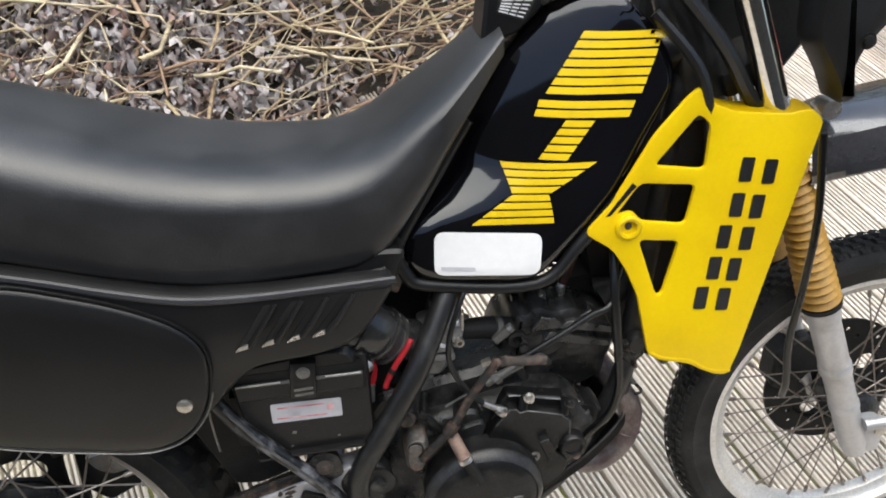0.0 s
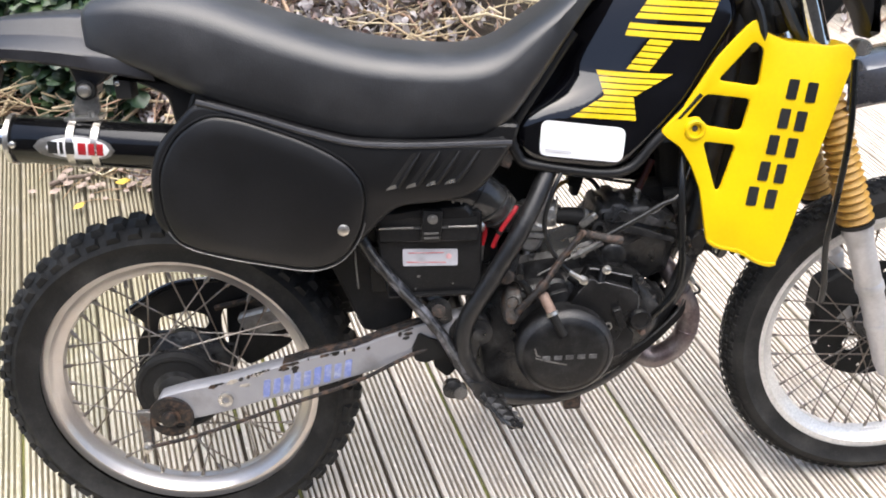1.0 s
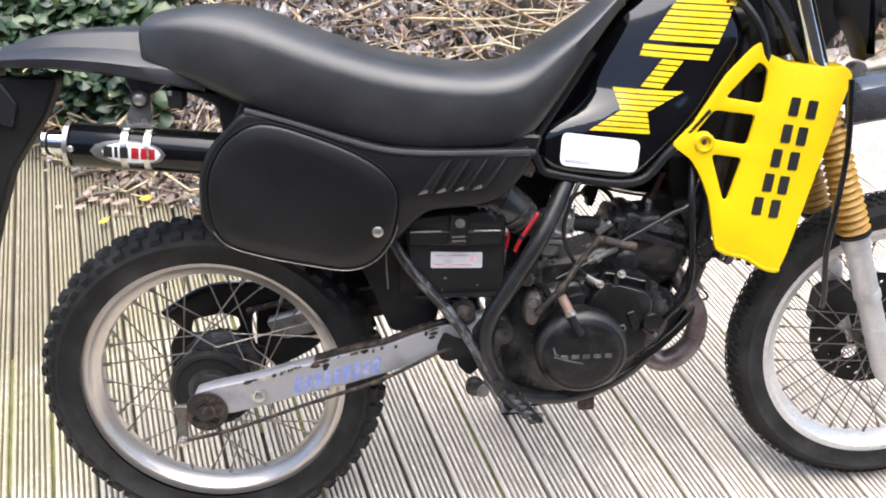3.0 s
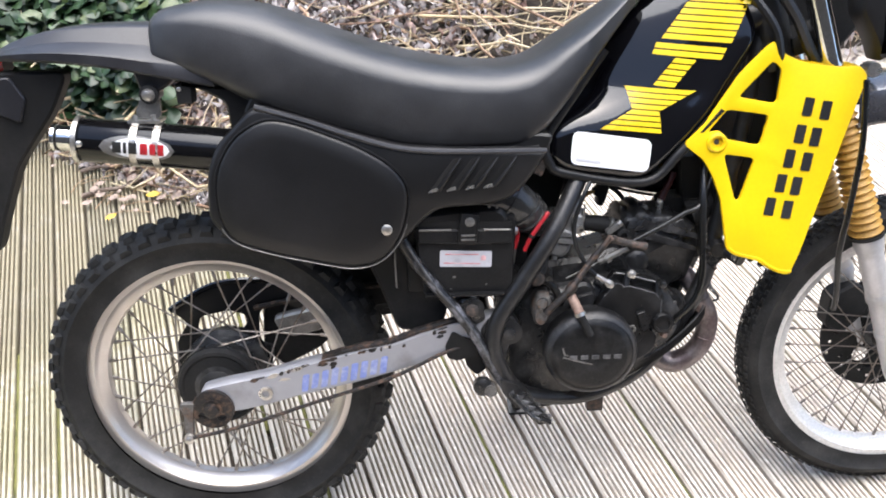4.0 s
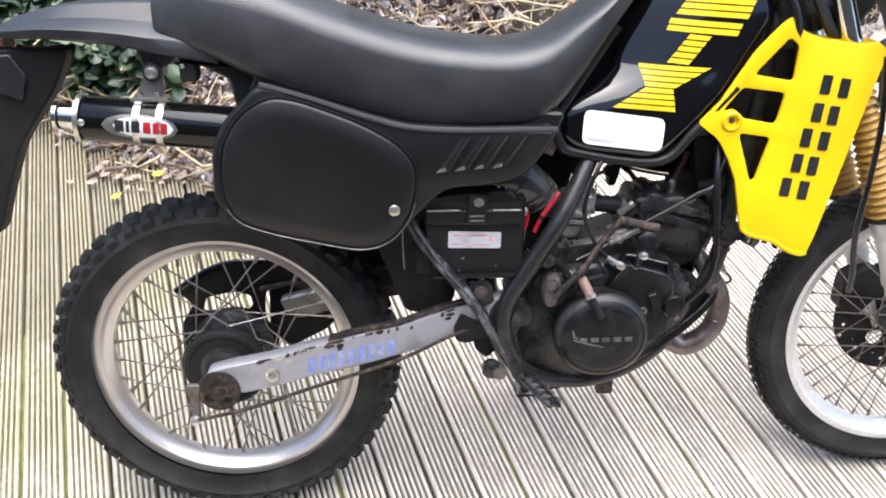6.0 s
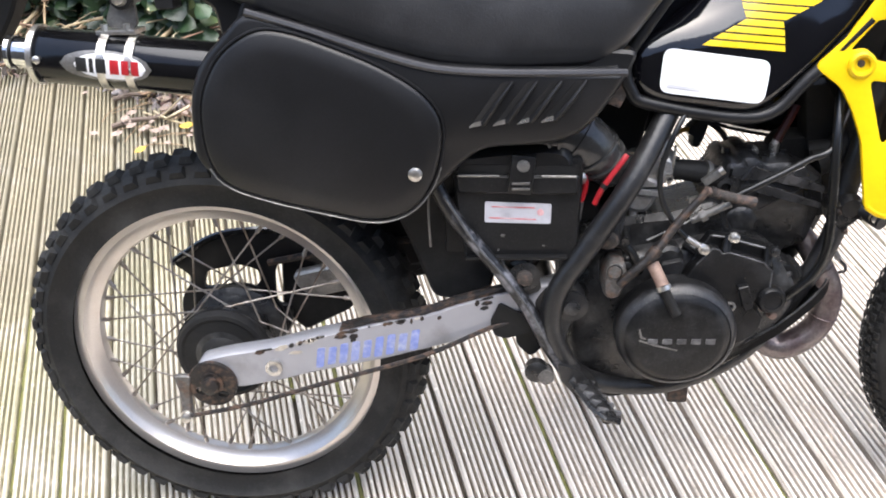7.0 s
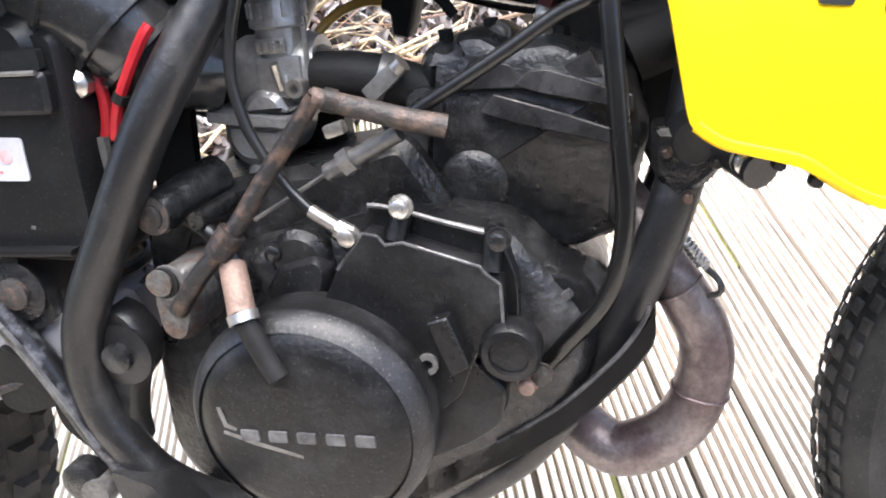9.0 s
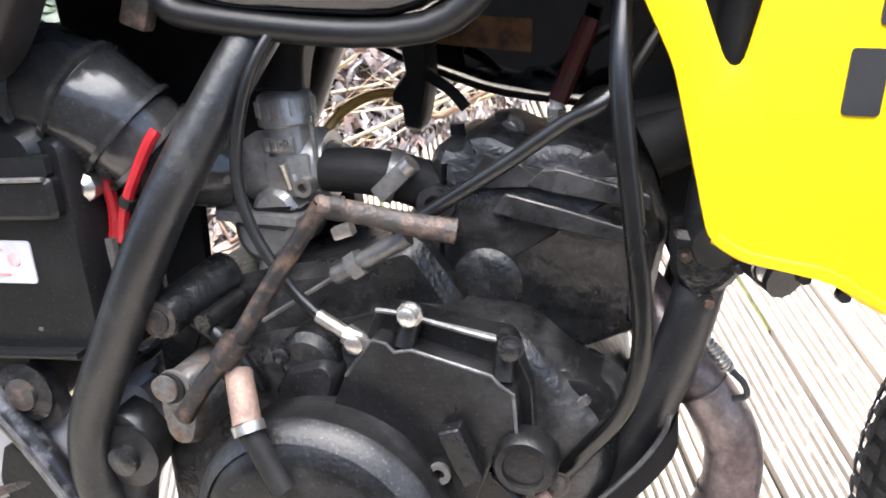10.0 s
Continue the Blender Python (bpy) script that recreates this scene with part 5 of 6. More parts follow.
part("scuffed_gusset", slab(rounded([(0.497, 0.446), (0.513, 0.449), (0.519, 0.436), (0.515, 0.425), (0.503, 0.436)], 0.002), [(-0.082, 0), (-0.0885, 0)]), WORN, engine, "bare scuffed gusset")
part("case_strap", tube([(0.655, -0.078, 0.50), (0.668, -0.082, 0.49), (0.678, -0.084, 0.477)], 0.004, 8), COVER, engine)
part("case_drain", bolt(0.775, -0.092, 0.405, 0.005, 0.009), BROWN_RUST, engine, "rusty drain screw")
part("head_stud", bolt(0.757, -0.03, 0.612, 0.006, 0.01), CAST, cyl)
part("core_plug", lathe([(0.0145, -0.03), (0.0145, -0.05), (0.012, -0.055), (0.002, -0.0555)], (0.818, 0, 0.4955), 24), ENGINE, cyl)
part("thermo_boss", lathe([(0.006, -0.07), (0.006, -0.08), (0.003, -0.08)], (0.722, 0, 0.563), 14), ENGINE, cyl)
part("spark_plug", tube([(0.785, -0.03, 0.606), (0.7856, -0.03, 0.622)], 0.0065, 6), STEEL, cyl, "bright spark plug base")
part("plug_insulator", tube([(0.7856, -0.03, 0.621), (0.787, -0.03, 0.629)], 0.0048, 10), WHITE_DECAL, cyl)
part("plug_lead", tube([(0.784, 0.003, 0.616), (0.789, 0.005, 0.627), (0.7987, 0.008, 0.6466), (0.806, 0.012, 0.662)], 0.0062, 8), DULL_RED, bike, "dull red plug cap")
cyl.location = (-0.003, 0.035, -0.010)
clutch.scale = (1, 1, 0.95)
clutch.location = (0.002, -0.02, 0.0253)
# exhaust header
header = part("exhaust_header", tube([(0.815, 0.05, 0.505), (0.842, 0.022, 0.472), (0.861, 0.006, 0.4422), (0.8735, 0.004, 0.4217), (0.8835, 0.005, 0.4008), (0.8868, 0.005, 0.3793), (0.883, 0.005, 0.3526), (0.871, 0.005, 0.3268), (0.849, 0.005, 0.308), (0.8247, 0.008, 0.300), (0.803, 0.016, 0.310), (0.78, 0.035, 0.328), (0.74, 0.06, 0.36), (0.66, 0.09, 0.40)], lambda t: 0.0155 + 0.0045 * min(1, t * 1.6), 24, n=8), HEADER, bike, "heat-stained curved exhaust header pipe")
part("weld_bead", tube([(0.883 + 0.0186 * math.cos(a), 0.005 + 0.0190 * math.sin(a), 0.3526 - 0.004 * math.cos(a)) for a in (math.tau * k / 20 for k in range(21))], 0.0014, 6, n=1), HEADER, header)
part("weld_bead", tube([(0.868 + 0.0145 * math.cos(a), 0.002 + 0.0165 * math.sin(a), 0.4305 + 0.008 * math.cos(a)) for a in (math.tau * k / 20 for k in range(21))], 0.0013, 6, n=1), HEADER, header)
part("spring_hook", tube([(0.8835, -0.012, 0.450), (0.892, -0.016, 0.442), (0.893, -0.016, 0.434), (0.886, -0.013, 0.430)], 0.0022, 8), ENGINE, header)
spring_a, spring_b = Vector((0.860, -0.022, 0.488)), Vector((0.8835, -0.012, 0.450))
spring_d = (spring_b - spring_a).normalized()
spring_u = spring_d.orthogonal().normalized()
spring_w = spring_d.cross(spring_u)
part("header_spring", tube([spring_a.lerp(spring_b, k / 90) + (spring_u * math.cos(k * 0.9) + spring_w * math.sin(k * 0.9)) * 0.0036 for k in range(91)], 0.0011, 5, n=1), STEEL, header, "bright coil spring")
header.location = (-0.004, -0.014, 0.004)
# far half of the tank, seen under the near one
lobe = part("tank_far_half", slab(rounded([(0.60, 0.69), (0.624, 0.673), (0.662, 0.649), (0.686, 0.638), (0.725, 0.621), (0.764, 0.611), (0.81, 0.604), (0.86, 0.605), (0.90, 0.65), (0.90, 0.72), (0.80, 0.76), (0.62, 0.76)], 0.008), [(0.115, 0.02), (0.10, 0.0), (0.075, 0.0), (0.069, 0.004), (0.0665, 0.016)]), GLOSS, tank, "far half of the black tank with browned print")
part("tank_far_seam", tube([(0.604, 0.07, 0.684), (0.624, 0.07, 0.672), (0.662, 0.07, 0.648), (0.686, 0.07, 0.637), (0.725, 0.07, 0.62), (0.764, 0.07, 0.61), (0.81, 0.07, 0.603), (0.86, 0.07, 0.604)], 0.0028, 6), DARK, lobe)
part("browned_band", slab(rounded([(0.694, 0.674), (0.762, 0.664), (0.759, 0.642), (0.692, 0.654)], 0.002), [(0.0668, 0), (0.0658, 0)]), BROWN_DECAL, lobe, "browned unreadable print")
# skid plate
sk = bmesh.new()
line = spline([(0.850, 0.432), (0.845, 0.42), (0.828, 0.398), (0.79, 0.36), (0.735, 0.325), (0.66, 0.285), (0.58, 0.262), (0.52, 0.262)], 4)
skin(sk, [[Vector((p.x, s * 0.078, p.y + h)) for p in line] for s, h in ((-1, 0.018), (-1, 0.0), (-0.75, -0.012), (0.75, -0.012), (1, 0.0), (1, 0.018))], cap=False, closed=False)
bmesh.ops.solidify(sk, geom=list(sk.faces), thickness=0.003)
part("skid_plate", sk, SATIN, bike, "black plastic engine guard")
part("worn_edge", tube([(0.846, -0.0775, 0.45), (0.842, -0.0785, 0.438), (0.826, -0.0785, 0.415), (0.79, -0.0785, 0.379), (0.75, -0.0785, 0.352)], 0.0016, 6), WORN, bike, "scuffed pale rim of the engine guard")
part("stand_lug", box((0.675, -0.035, 0.245), (0.03, 0.02, 0.035), 0.004), RUST, bike, "small rusty lug")
part("bash_strip", tube([(0.53, -0.075, 0.292), (0.60, -0.078, 0.284)], 0.003, 6), CAST, bike)

# ---- carburettor ----
carb = part("carburettor", lathe([(0.021, -0.03), (0.024, -0.024), (0.024, 0.02), (0.021, 0.028)], (0.615, -0.045, 0.594), 28, "x"), CARB, bike, "grey cast carburettor")
part("slide_body", lathe([(0.0150, 0.58), (0.0155, 0.622), (0.0185, 0.6235), (0.0185, 0.6265), (0.0178, 0.6285), (0.0178, 0.6385), (0.0160, 0.642), (0.010, 0.645)], (0.620, -0.055, 0), 28, "z"), CARB, carb)
for k in range(14):
    a = math.tau * k / 14
    part("cap_rib", box((0.620 + 0.0180 * math.cos(a), -0.055 + 0.0180 * math.sin(a), 0.6335), (0.0022, 0.003, 0.0095), 0.0006, Euler((0, 0, a))), CARB, carb)
part("carb_top", tube([(0.618, -0.055, 0.642), (0.620, -0.05, 0.658), (0.626, -0.04, 0.69)], lambda t: 0.0165 - 0.006 * t, 20), DARK, carb, "black rubber carburettor cap")
part("maker_block", box((0.619, -0.0702, 0.612), (0.021, 0.004, 0.009), 0.0012), CARB, carb)
for k in range(4):
    part("raised_bar", box((0.6122 + 0.0046 * k, -0.0727, 0.612), (0.003, 0.0016, 0.006), 0.0004), STEEL, carb)
part("body_plate", box((0.622, -0.0665, 0.594), (0.03, 0.008, 0.022), 0.002), CARB, carb)
part("needle_rod", tube([(0.640, -0.066, 0.598), (0.6415, -0.066, 0.628)], 0.0017, 8), STEEL, carb)
part("bowl_dome", slab(rounded([(0.592, 0.570), (0.597, 0.581), (0.608, 0.587), (0.620, 0.582), (0.626, 0.570)], 0.004), [(-0.04, 0), (-0.07, 0), (-0.074, 0.004)]), CARB, carb)
part("carb_post", tube([(0.627, -0.072, 0.594), (0.629, -0.074, 0.58)], 0.0028, 8), CARB, carb)
part("float_bowl", slab(rounded([(0.577, 0.569), (0.622, 0.563), (0.617, 0.546), (0.606, 0.535), (0.586, 0.537), (0.577, 0.550)], 0.008), [(-0.015, 0), (-0.068, 0), (-0.073, 0.006)]), CARB, carb, "grey float bowl")
part("bowl_flange", slab(rounded([(0.570, 0.5755), (0.627, 0.568), (0.626, 0.5605), (0.569, 0.567)], 0.002), [(-0.01, 0), (-0.076, 0), (-0.078, 0.001)]), CARB, carb)
part("drain_plug", tube([(0.594, -0.062, 0.540), (0.592, -0.064, 0.527)], 0.006, 12), CARB, carb)
part("mixture_screw", lathe([(0.006, -0.05), (0.006, -0.078), (0.003, -0.078), (0.003, -0.07)], (0.634, 0, 0.586), 14), STEEL, carb)
part("idle_screw", tube([(0.622, -0.07, 0.585), (0.622, -0.076, 0.602)], 0.003, 8), STEEL, carb)
part("spigot", tube([(0.638, -0.045, 0.594), (0.648, -0.047, 0.591)], 0.0155, 20), STEEL, carb, "bright spigot")
part("inlet_rubber", tube([(0.640, -0.032, 0.589), (0.655, -0.031, 0.588), (0.67, -0.030, 0.586), (0.69, -0.027, 0.580), (0.706, -0.02, 0.572)], lambda t: 0.0135 + 0.0025 * t, 20), DARK, bike, "black inlet rubber")
part("inlet_clamp", tube([(0.680, -0.030, 0.584), (0.687, -0.028, 0.581)], 0.0172, 20), CAST, bike)
part("clamp_screw", box((0.690, -0.047, 0.583), (0.027, 0.009, 0.011), 0.002, Euler((0, radians(-38), 0))), CAST, bike)
part("clamp_screw_head", tube([(0.699, -0.048, 0.590), (0.704, -0.048, 0.594)], 0.0062, 12, smooth=False), STEEL, bike)
part("cable_tab", box((0.664, -0.07, 0.56), (0.013, 0.008, 0.008), 0.0015, Euler((0, radians(-15), 0))), STEEL, bike)

# ---- cables, hoses, wires ----
part("throttle_cable", tube([(0.66, -0.06, 0.70), (0.632, -0.085, 0.66), (0.615, -0.092, 0.61), (0.618, -0.094, 0.572), (0.636, -0.096, 0.537), (0.654, -0.098, 0.517)], 0.0036, 10), HOSE, bike, "black oil pump cable")
part("cable_ferrule", tube([(0.653, -0.098, 0.518), (0.672, -0.10, 0.506)], 0.0042, 10), STEEL, bike, "bright cable ferrule")
part("ferrule_nut", tube([(0.669, -0.10, 0.508), (0.677, -0.10, 0.503)], 0.006, 6), STEEL, bike)
part("clutch_cable", tube([(0.87, -0.02, 0.70), (0.845, -0.05, 0.655), (0.8225, -0.08, 0.628), (0.7993, -0.08, 0.6165), (0.7683, -0.08, 0.598), (0.7145, -0.08, 0.5685), (0.70, -0.08, 0.5605)], 0.0043, 10), HOSE, bike, "black clutch cable")
part("cable_adjuster", tube([(0.708, -0.082, 0.559), (0.66, -0.082, 0.536)], 0.0055, 10), CAST, bike, "grey cable adjuster")
part("adjuster_nut", tube([(0.678, -0.082, 0.545), (0.671, -0.082, 0.541)], 0.0085, 6), CAST, bike)
part("cable_wire", tube([(0.662, -0.082, 0.537), (0.606, -0.08, 0.507)], 0.0015, 6), CAST, bike)
part("overflow_hose", tube([(0.835, -0.05, 0.70), (0.828, -0.08, 0.64), (0.832, -0.088, 0.563), (0.834, -0.09, 0.504), (0.824, -0.088, 0.462), (0.80, -0.08, 0.428), (0.76, -0.07, 0.38)], 0.0058, 10), HOSE, bike, "black coolant overflow hose")
# added block that closes the light gap beside the cylinder head
part("head_gap_fill", slab(rounded([(0.782, 0.575), (0.786, 0.606), (0.80, 0.617), (0.838, 0.619), (0.85, 0.60), (0.845, 0.57)], 0.006), [(0.06, 0.0), (0.03, 0.0), (0.022, 0.005)]), DARK, engine, "dark block added to fill the gap beside the cylinder head")
part("coolant_hose", tube([(0.83, 0.01, 0.60), (0.87, 0.0, 0.61), (0.90, 0.0, 0.64)], 0.013, 14), DARK, bike)
part("fuel_line", tube([(0.676, 0.03, 0.625), (0.664, 0.022, 0.6275), (0.652, 0.01, 0.625), (0.642, -0.004, 0.618), (0.634, -0.014, 0.607), (0.630, -0.024, 0.595)], 0.0034, 8), FUEL_LINE, bike, "yellowed clear fuel line")
carb.location = (0.0, 0.024, -0.003)
part("fuel_tap", slab(rounded([(0.679, 0.672), (0.700, 0.668), (0.6985, 0.638), (0.6965, 0.6263), (0.6915, 0.6097), (0.687, 0.6004), (0.6766, 0.603), (0.6766, 0.6183), (0.670, 0.6206), (0.6705, 0.6275), (0.682, 0.640)], 0.0025), [(0.045, 0), (0.026, 0), (0.022, 0.002)]), DARK, bike, "black fuel tap")
part("tap_lever", tube([(0.698, 0.022, 0.637), (0.713, 0.02, 0.626), (0.722, 0.02, 0.614)], 0.004, 8), DARK, bike)
part("red_wire", tube([(0.5705, -0.096, 0.630), (0.5655, -0.099, 0.623), (0.554, -0.1, 0.6065), (0.5413, -0.1, 0.5863), (0.533, -0.098, 0.566)], 0.0036, 8), RED, bike, "bright red battery cable")
part("red_wire", tube([(0.512, -0.078, 0.617), (0.5185, -0.085, 0.6061), (0.5223, -0.086, 0.59), (0.5195, -0.085, 0.5721), (0.5155, -0.085, 0.563)], 0.004, 8), RED, bike, "bright red battery cable")
part("wire_boot", tube([(0.516, -0.088, 0.566), (0.513, -0.087, 0.54)], 0.005, 8), CAST, bike)
part("wire_wrap", tube([(0.5455, -0.1, 0.593), (0.5425, -0.1, 0.588)], 0.0049, 8), DARK, bike)
part("terminal", lathe([(0.009, -0.09), (0.0095, -0.098), (0.005, -0.102)], (0.513, 0, 0.60), 9), STEEL, bike, "crumpled foil terminal")
part("wire_connector", box((0.562, -0.07, 0.705), (0.018, 0.012, 0.04), 0.003, Euler((0, radians(25), 0))), PALE_RUST, bike, "brown wire connector")
# slab added under the seat in place of the shadow there
part("seat_shade_fill", slab(rounded([(0.44, 0.655), (0.44, 0.745), (0.63, 0.745), (0.632, 0.69), (0.615, 0.655), (0.60, 0.60), (0.585, 0.567), (0.535, 0.556), (0.505, 0.575), (0.50, 0.64)], 0.01), [(0.03, 0.0), (0.004, 0.0), (0.0, 0.004)]), DARK, bike, "dark slab added for the shade under the seat")
# added slab that keeps the gap behind the carburettor dark
part("carb_gap_fill", slab(rounded([(0.535, 0.515), (0.532, 0.595), (0.595, 0.600), (0.628, 0.578), (0.632, 0.50), (0.56, 0.495)], 0.01), [(0.05, 0.0), (0.034, 0.0), (0.03, 0.004)]), DARK, bike, "dark slab added to fill the gap behind the carburettor")
part("rear_bracket_dark", box((0.36, -0.06, 0.53), (0.04, 0.04, 0.08), 0.006), DARK, bike)
part("hanging_wire", tube([(0.324, -0.10, 0.60), (0.321, -0.105, 0.56), (0.322, -0.104, 0.51)], 0.0015, 6), CAST, bike)
part("radiator_hose", tube([(0.835, 0.0, 0.585), (0.865, 0.005, 0.60), (0.89, 0.01, 0.64), (0.90, 0.01, 0.69)], 0.02, 16), DARK, bike, "thick black radiator hose")
# added slab that closes part of the bright gap below the boot
part("boot_gap_fill", slab(rounded([(0.512, 0.50), (0.545, 0.525), (0.55, 0.578), (0.512, 0.582)], 0.004), [(-0.03, 0), (-0.038, 0)]), DARK, bike, "dark slab added to fill the gap below the boot")
part("shroud_stay", tube([(0.87, -0.03, 0.545), (0.89, -0.05, 0.535), (0.905, -0.075, 0.528)], 0.011, 12), FRAME, bike, "black shroud mounting stay")
part("clamp_bridge", slab(rounded([(0.848, 0.549), (0.869, 0.546), (0.893, 0.536), (0.882, 0.517), (0.862, 0.503), (0.848, 0.523)], 0.005), [(-0.02, 0), (-0.048, 0), (-0.053, 0.004)]), ENGINE, bike, "grimy black mounting clamp")
for x, z in ((0.856, 0.535), (0.868, 0.508), (0.884, 0.528)):
    part("clamp_bolt", bolt(x, -0.053, z, 0.003, 0.006), RUST, bike)
part("stay_clamp", lathe([(0.017, -0.03), (0.018, -0.02), (0.018, -0.045), (0.012, -0.055)], (0.872, 0, 0.54), 16), FRAME, bike)
part("shroud_bolt", bolt(0.897, -0.068, 0.532, 0.006, 0.008), STEEL, bike)

# hoses, clips and fasteners about the engine
part("case_hose", tube([(0.545, -0.085, 0.52), (0.575, -0.09, 0.505), (0.59, -0.088, 0.485), (0.598, -0.083, 0.462)], 0.006, 10), HOSE, bike, "black hose behind the kick-start")
part("kick_stop", tube([(0.6208, -0.1398, 0.465), (0.630, -0.142, 0.446), (0.638, -0.144, 0.431)], 0.0068, 12), DARK, engine)
part("sleeve_face", lathe([(0.012, -0.106), (0.012, -0.109), (0.006, -0.110), (0.006, -0.106)], (0.553, 0, 0.519), 16), PALE_RUST, engine)
part("axle_collar", lathe([(0.022, -0.106), (0.022, -0.110), (0.013, -0.112)], (0.508, 0, 0.424), 24), FRAME, bike)
part("bracket_tear", lathe([(0.019, -0.112), (0.021, -0.115), (0.012, -0.117)], (0.445, 0, 0.471), 14), ENGINE, bike, "torn black rubber ring")
part("box_shelf", box((0.437, -0.085, 0.486), (0.13, 0.012, 0.004), 0.001), SATIN, airbox)
for x, z, s_ in ((0.416, 0.514, 0.005), (0.47, 0.50, 0.003), (0.412, 0.494, 0.0025)):
    part("flaked_spot", slab([(x, z), (x + s_, z - s_ * 0.3), (x + s_ * 1.3, z + s_ * 0.5), (x + s_ * 0.3, z + s_ * 0.6)], [(-0.0815, 0), (-0.0826, 0)]), CAST, airbox, "bare flaked spot")

# ---- front fork ----
FA, FB = Vector((0.970, 0, 1.02)), Vector((1.240, 0, 0.263))
fd = (FB - FA).normalized()
def leg(y):
    def at(z):
        return Vector((FA.x + fd.x / fd.z * (z - FA.z), y, z))
    f = part("fork_leg", tube([at(0.565), at(0.54), at(0.52), at(0.43), at(0.425), at(0.29), at(0.268)], lambda t: (0.0235, 0.0245, 0.0215, 0.0215, 0.0205, 0.0205, 0.017)[min(6, round(t * 6))], 24, smooth=False), FORK, bike, "silver alloy lower fork leg")
    part("stanchion", tube([at(1.04), at(0.74)], 0.0175, 24), CHROME, f, "chrome fork tube")
    prof = []
    n = 17
    for k in range(n * 4 + 1):
        t = k / (n * 4)
        prof.append((0.0205 + 0.0055 * t + 0.0032 * math.sin(t * n * math.tau), t))
    zt, zb = 0.765, 0.553
    b = bmesh.new()
    a0, a1 = at(zt), at(zb)
    u = Vector((0, 1, 0))
    w = fd.cross(u).normalized()
    skin(b, [[a0.lerp(a1, t) + (u * math.cos(a) + w * math.sin(a)) * r for a in (math.tau * j / 24 for j in range(24))] for r, t in prof])
    part("fork_gaiter", b, OCHRE, f, "ochre ribbed rubber fork gaiter")
    part("leg_band", tube([at(0.447), at(0.443), at(0.431), at(0.427)], lambda t: 0.0232 if 0.1 < t < 0.9 else 0.021, 24, smooth=False), FORK, f)
    part("leg_band", tube([at(0.372), at(0.369), at(0.361), at(0.358)], lambda t: 0.0219 if 0.1 < t < 0.9 else 0.0202, 24, smooth=False), FORK, f)
    part("gaiter_clip", tube([at(0.558), at(0.552)], 0.0285, 24, smooth=False), DARK, f)
    part("axle_clamp", box(at(0.30) + Vector((0.02, 0, 0.0)), (0.046, 0.030, 0.06), 0.01), FORK, f)
    part("clamp_stub", tube([at(0.335) + Vector((0.015, -0.02 if y < 0 else 0.02, 0.0)), at(0.335) + Vector((0.045, -0.024 if y < 0 else 0.024, 0.004))], 0.010, 14), FORK, f)
    return f
leg(-0.038)
leg(0.098)
for z, th in ((1.0, 0.03), (0.885, 0.034)):
    x = FA.x + fd.x / fd.z * (z - FA.z)
    part("fork_yoke", box((x - 0.015, 0.045, z), (0.07, 0.15, th), 0.01, Euler((0, radians(-20), 0))), DARK, bike, "black fork yoke")
part("front_axle", tube([(1.262, -0.055, 0.313), (1.262, 0.115, 0.313)], 0.009, 16), STEEL, bike)
part("brake_disc", pierced(ring_pts((1.262, 0.313), 0.118, 56), [ring_pts((1.262, 0.313), 0.08, 32)] + [ring_pts((1.262 + r * math.cos(a), 0.313 + r * math.sin(a)), 0.0042, 8) for k in range(30) for r, a in (((0.088, 0.099, 0.110)[k % 3], math.tau * k / 30),)], 0.078, 0.074, bevel=0), DARK, front_wheel, "dark drilled brake disc")
part("disc_carrier", pierced(ring_pts((1.262, 0.313), 0.09, 32), [ring_pts((1.262 + 0.06 * math.cos(a), 0.313 + 0.06 * math.sin(a)), 0.017, 10) for a in (0.4, 1.66, 2.9, 4.2, 5.4)], 0.084, 0.079, bevel=0), DARK, front_wheel)
part("brake_caliper", slab(rounded([(1.145, 0.40), (1.19, 0.425), (1.225, 0.40), (1.215, 0.36), (1.175, 0.315), (1.14, 0.335)], 0.012), [(0.10, 0.004), (0.095, 0), (0.06, 0), (0.055, 0.004)]), DARK, bike, "black brake caliper")
part("brake_hose", tube([(1.062, -0.095, 0.83), (1.066, -0.105, 0.73), (1.062, -0.105, 0.63), (1.058, -0.10, 0.545), (1.07, -0.09, 0.47), (1.08, -0.07, 0.43)], 0.0048, 10), HOSE, bike, "black hose hanging at the fork")
part("hose_clip", lathe([(0.012, -0.02), (0.013, 0.0), (0.010, 0.01)], (1.098, -0.03, 0.838), 14), STEEL, bike, "bright hose fitting")
# front mudguard and lamp cowl
rows = [(1.08, 0.80, 0.06), (1.15, 0.815, 0.075), (1.25, 0.825, 0.08), (1.36, 0.815, 0.078), (1.47, 0.78, 0.065), (1.54, 0.74, 0.04)]
fr = []
for p, q in zip(spline([(a, b, 0) for a, b, c in rows], 4), spline([(a, c, 0) for a, b, c in rows], 4)):
    sect = [(-1, -0.05), (-0.98, -0.03), (-0.85, 0.0), (-0.5, 0.012), (0, 0.016), (0.5, 0.012), (0.85, 0.0), (0.98, -0.03), (1, -0.05)]
    fr.append([Vector((p.x, s * q.y, p.y + h)) for s, h in sect] + [Vector((p.x, s * q.y * 0.96, p.y + h - 0.004)) for s, h in reversed(sect)])
mb = bmesh.new()
skin(mb, fr)
part("front_mudguard", mb, GUARD, bike, "glossy black high front mudguard")
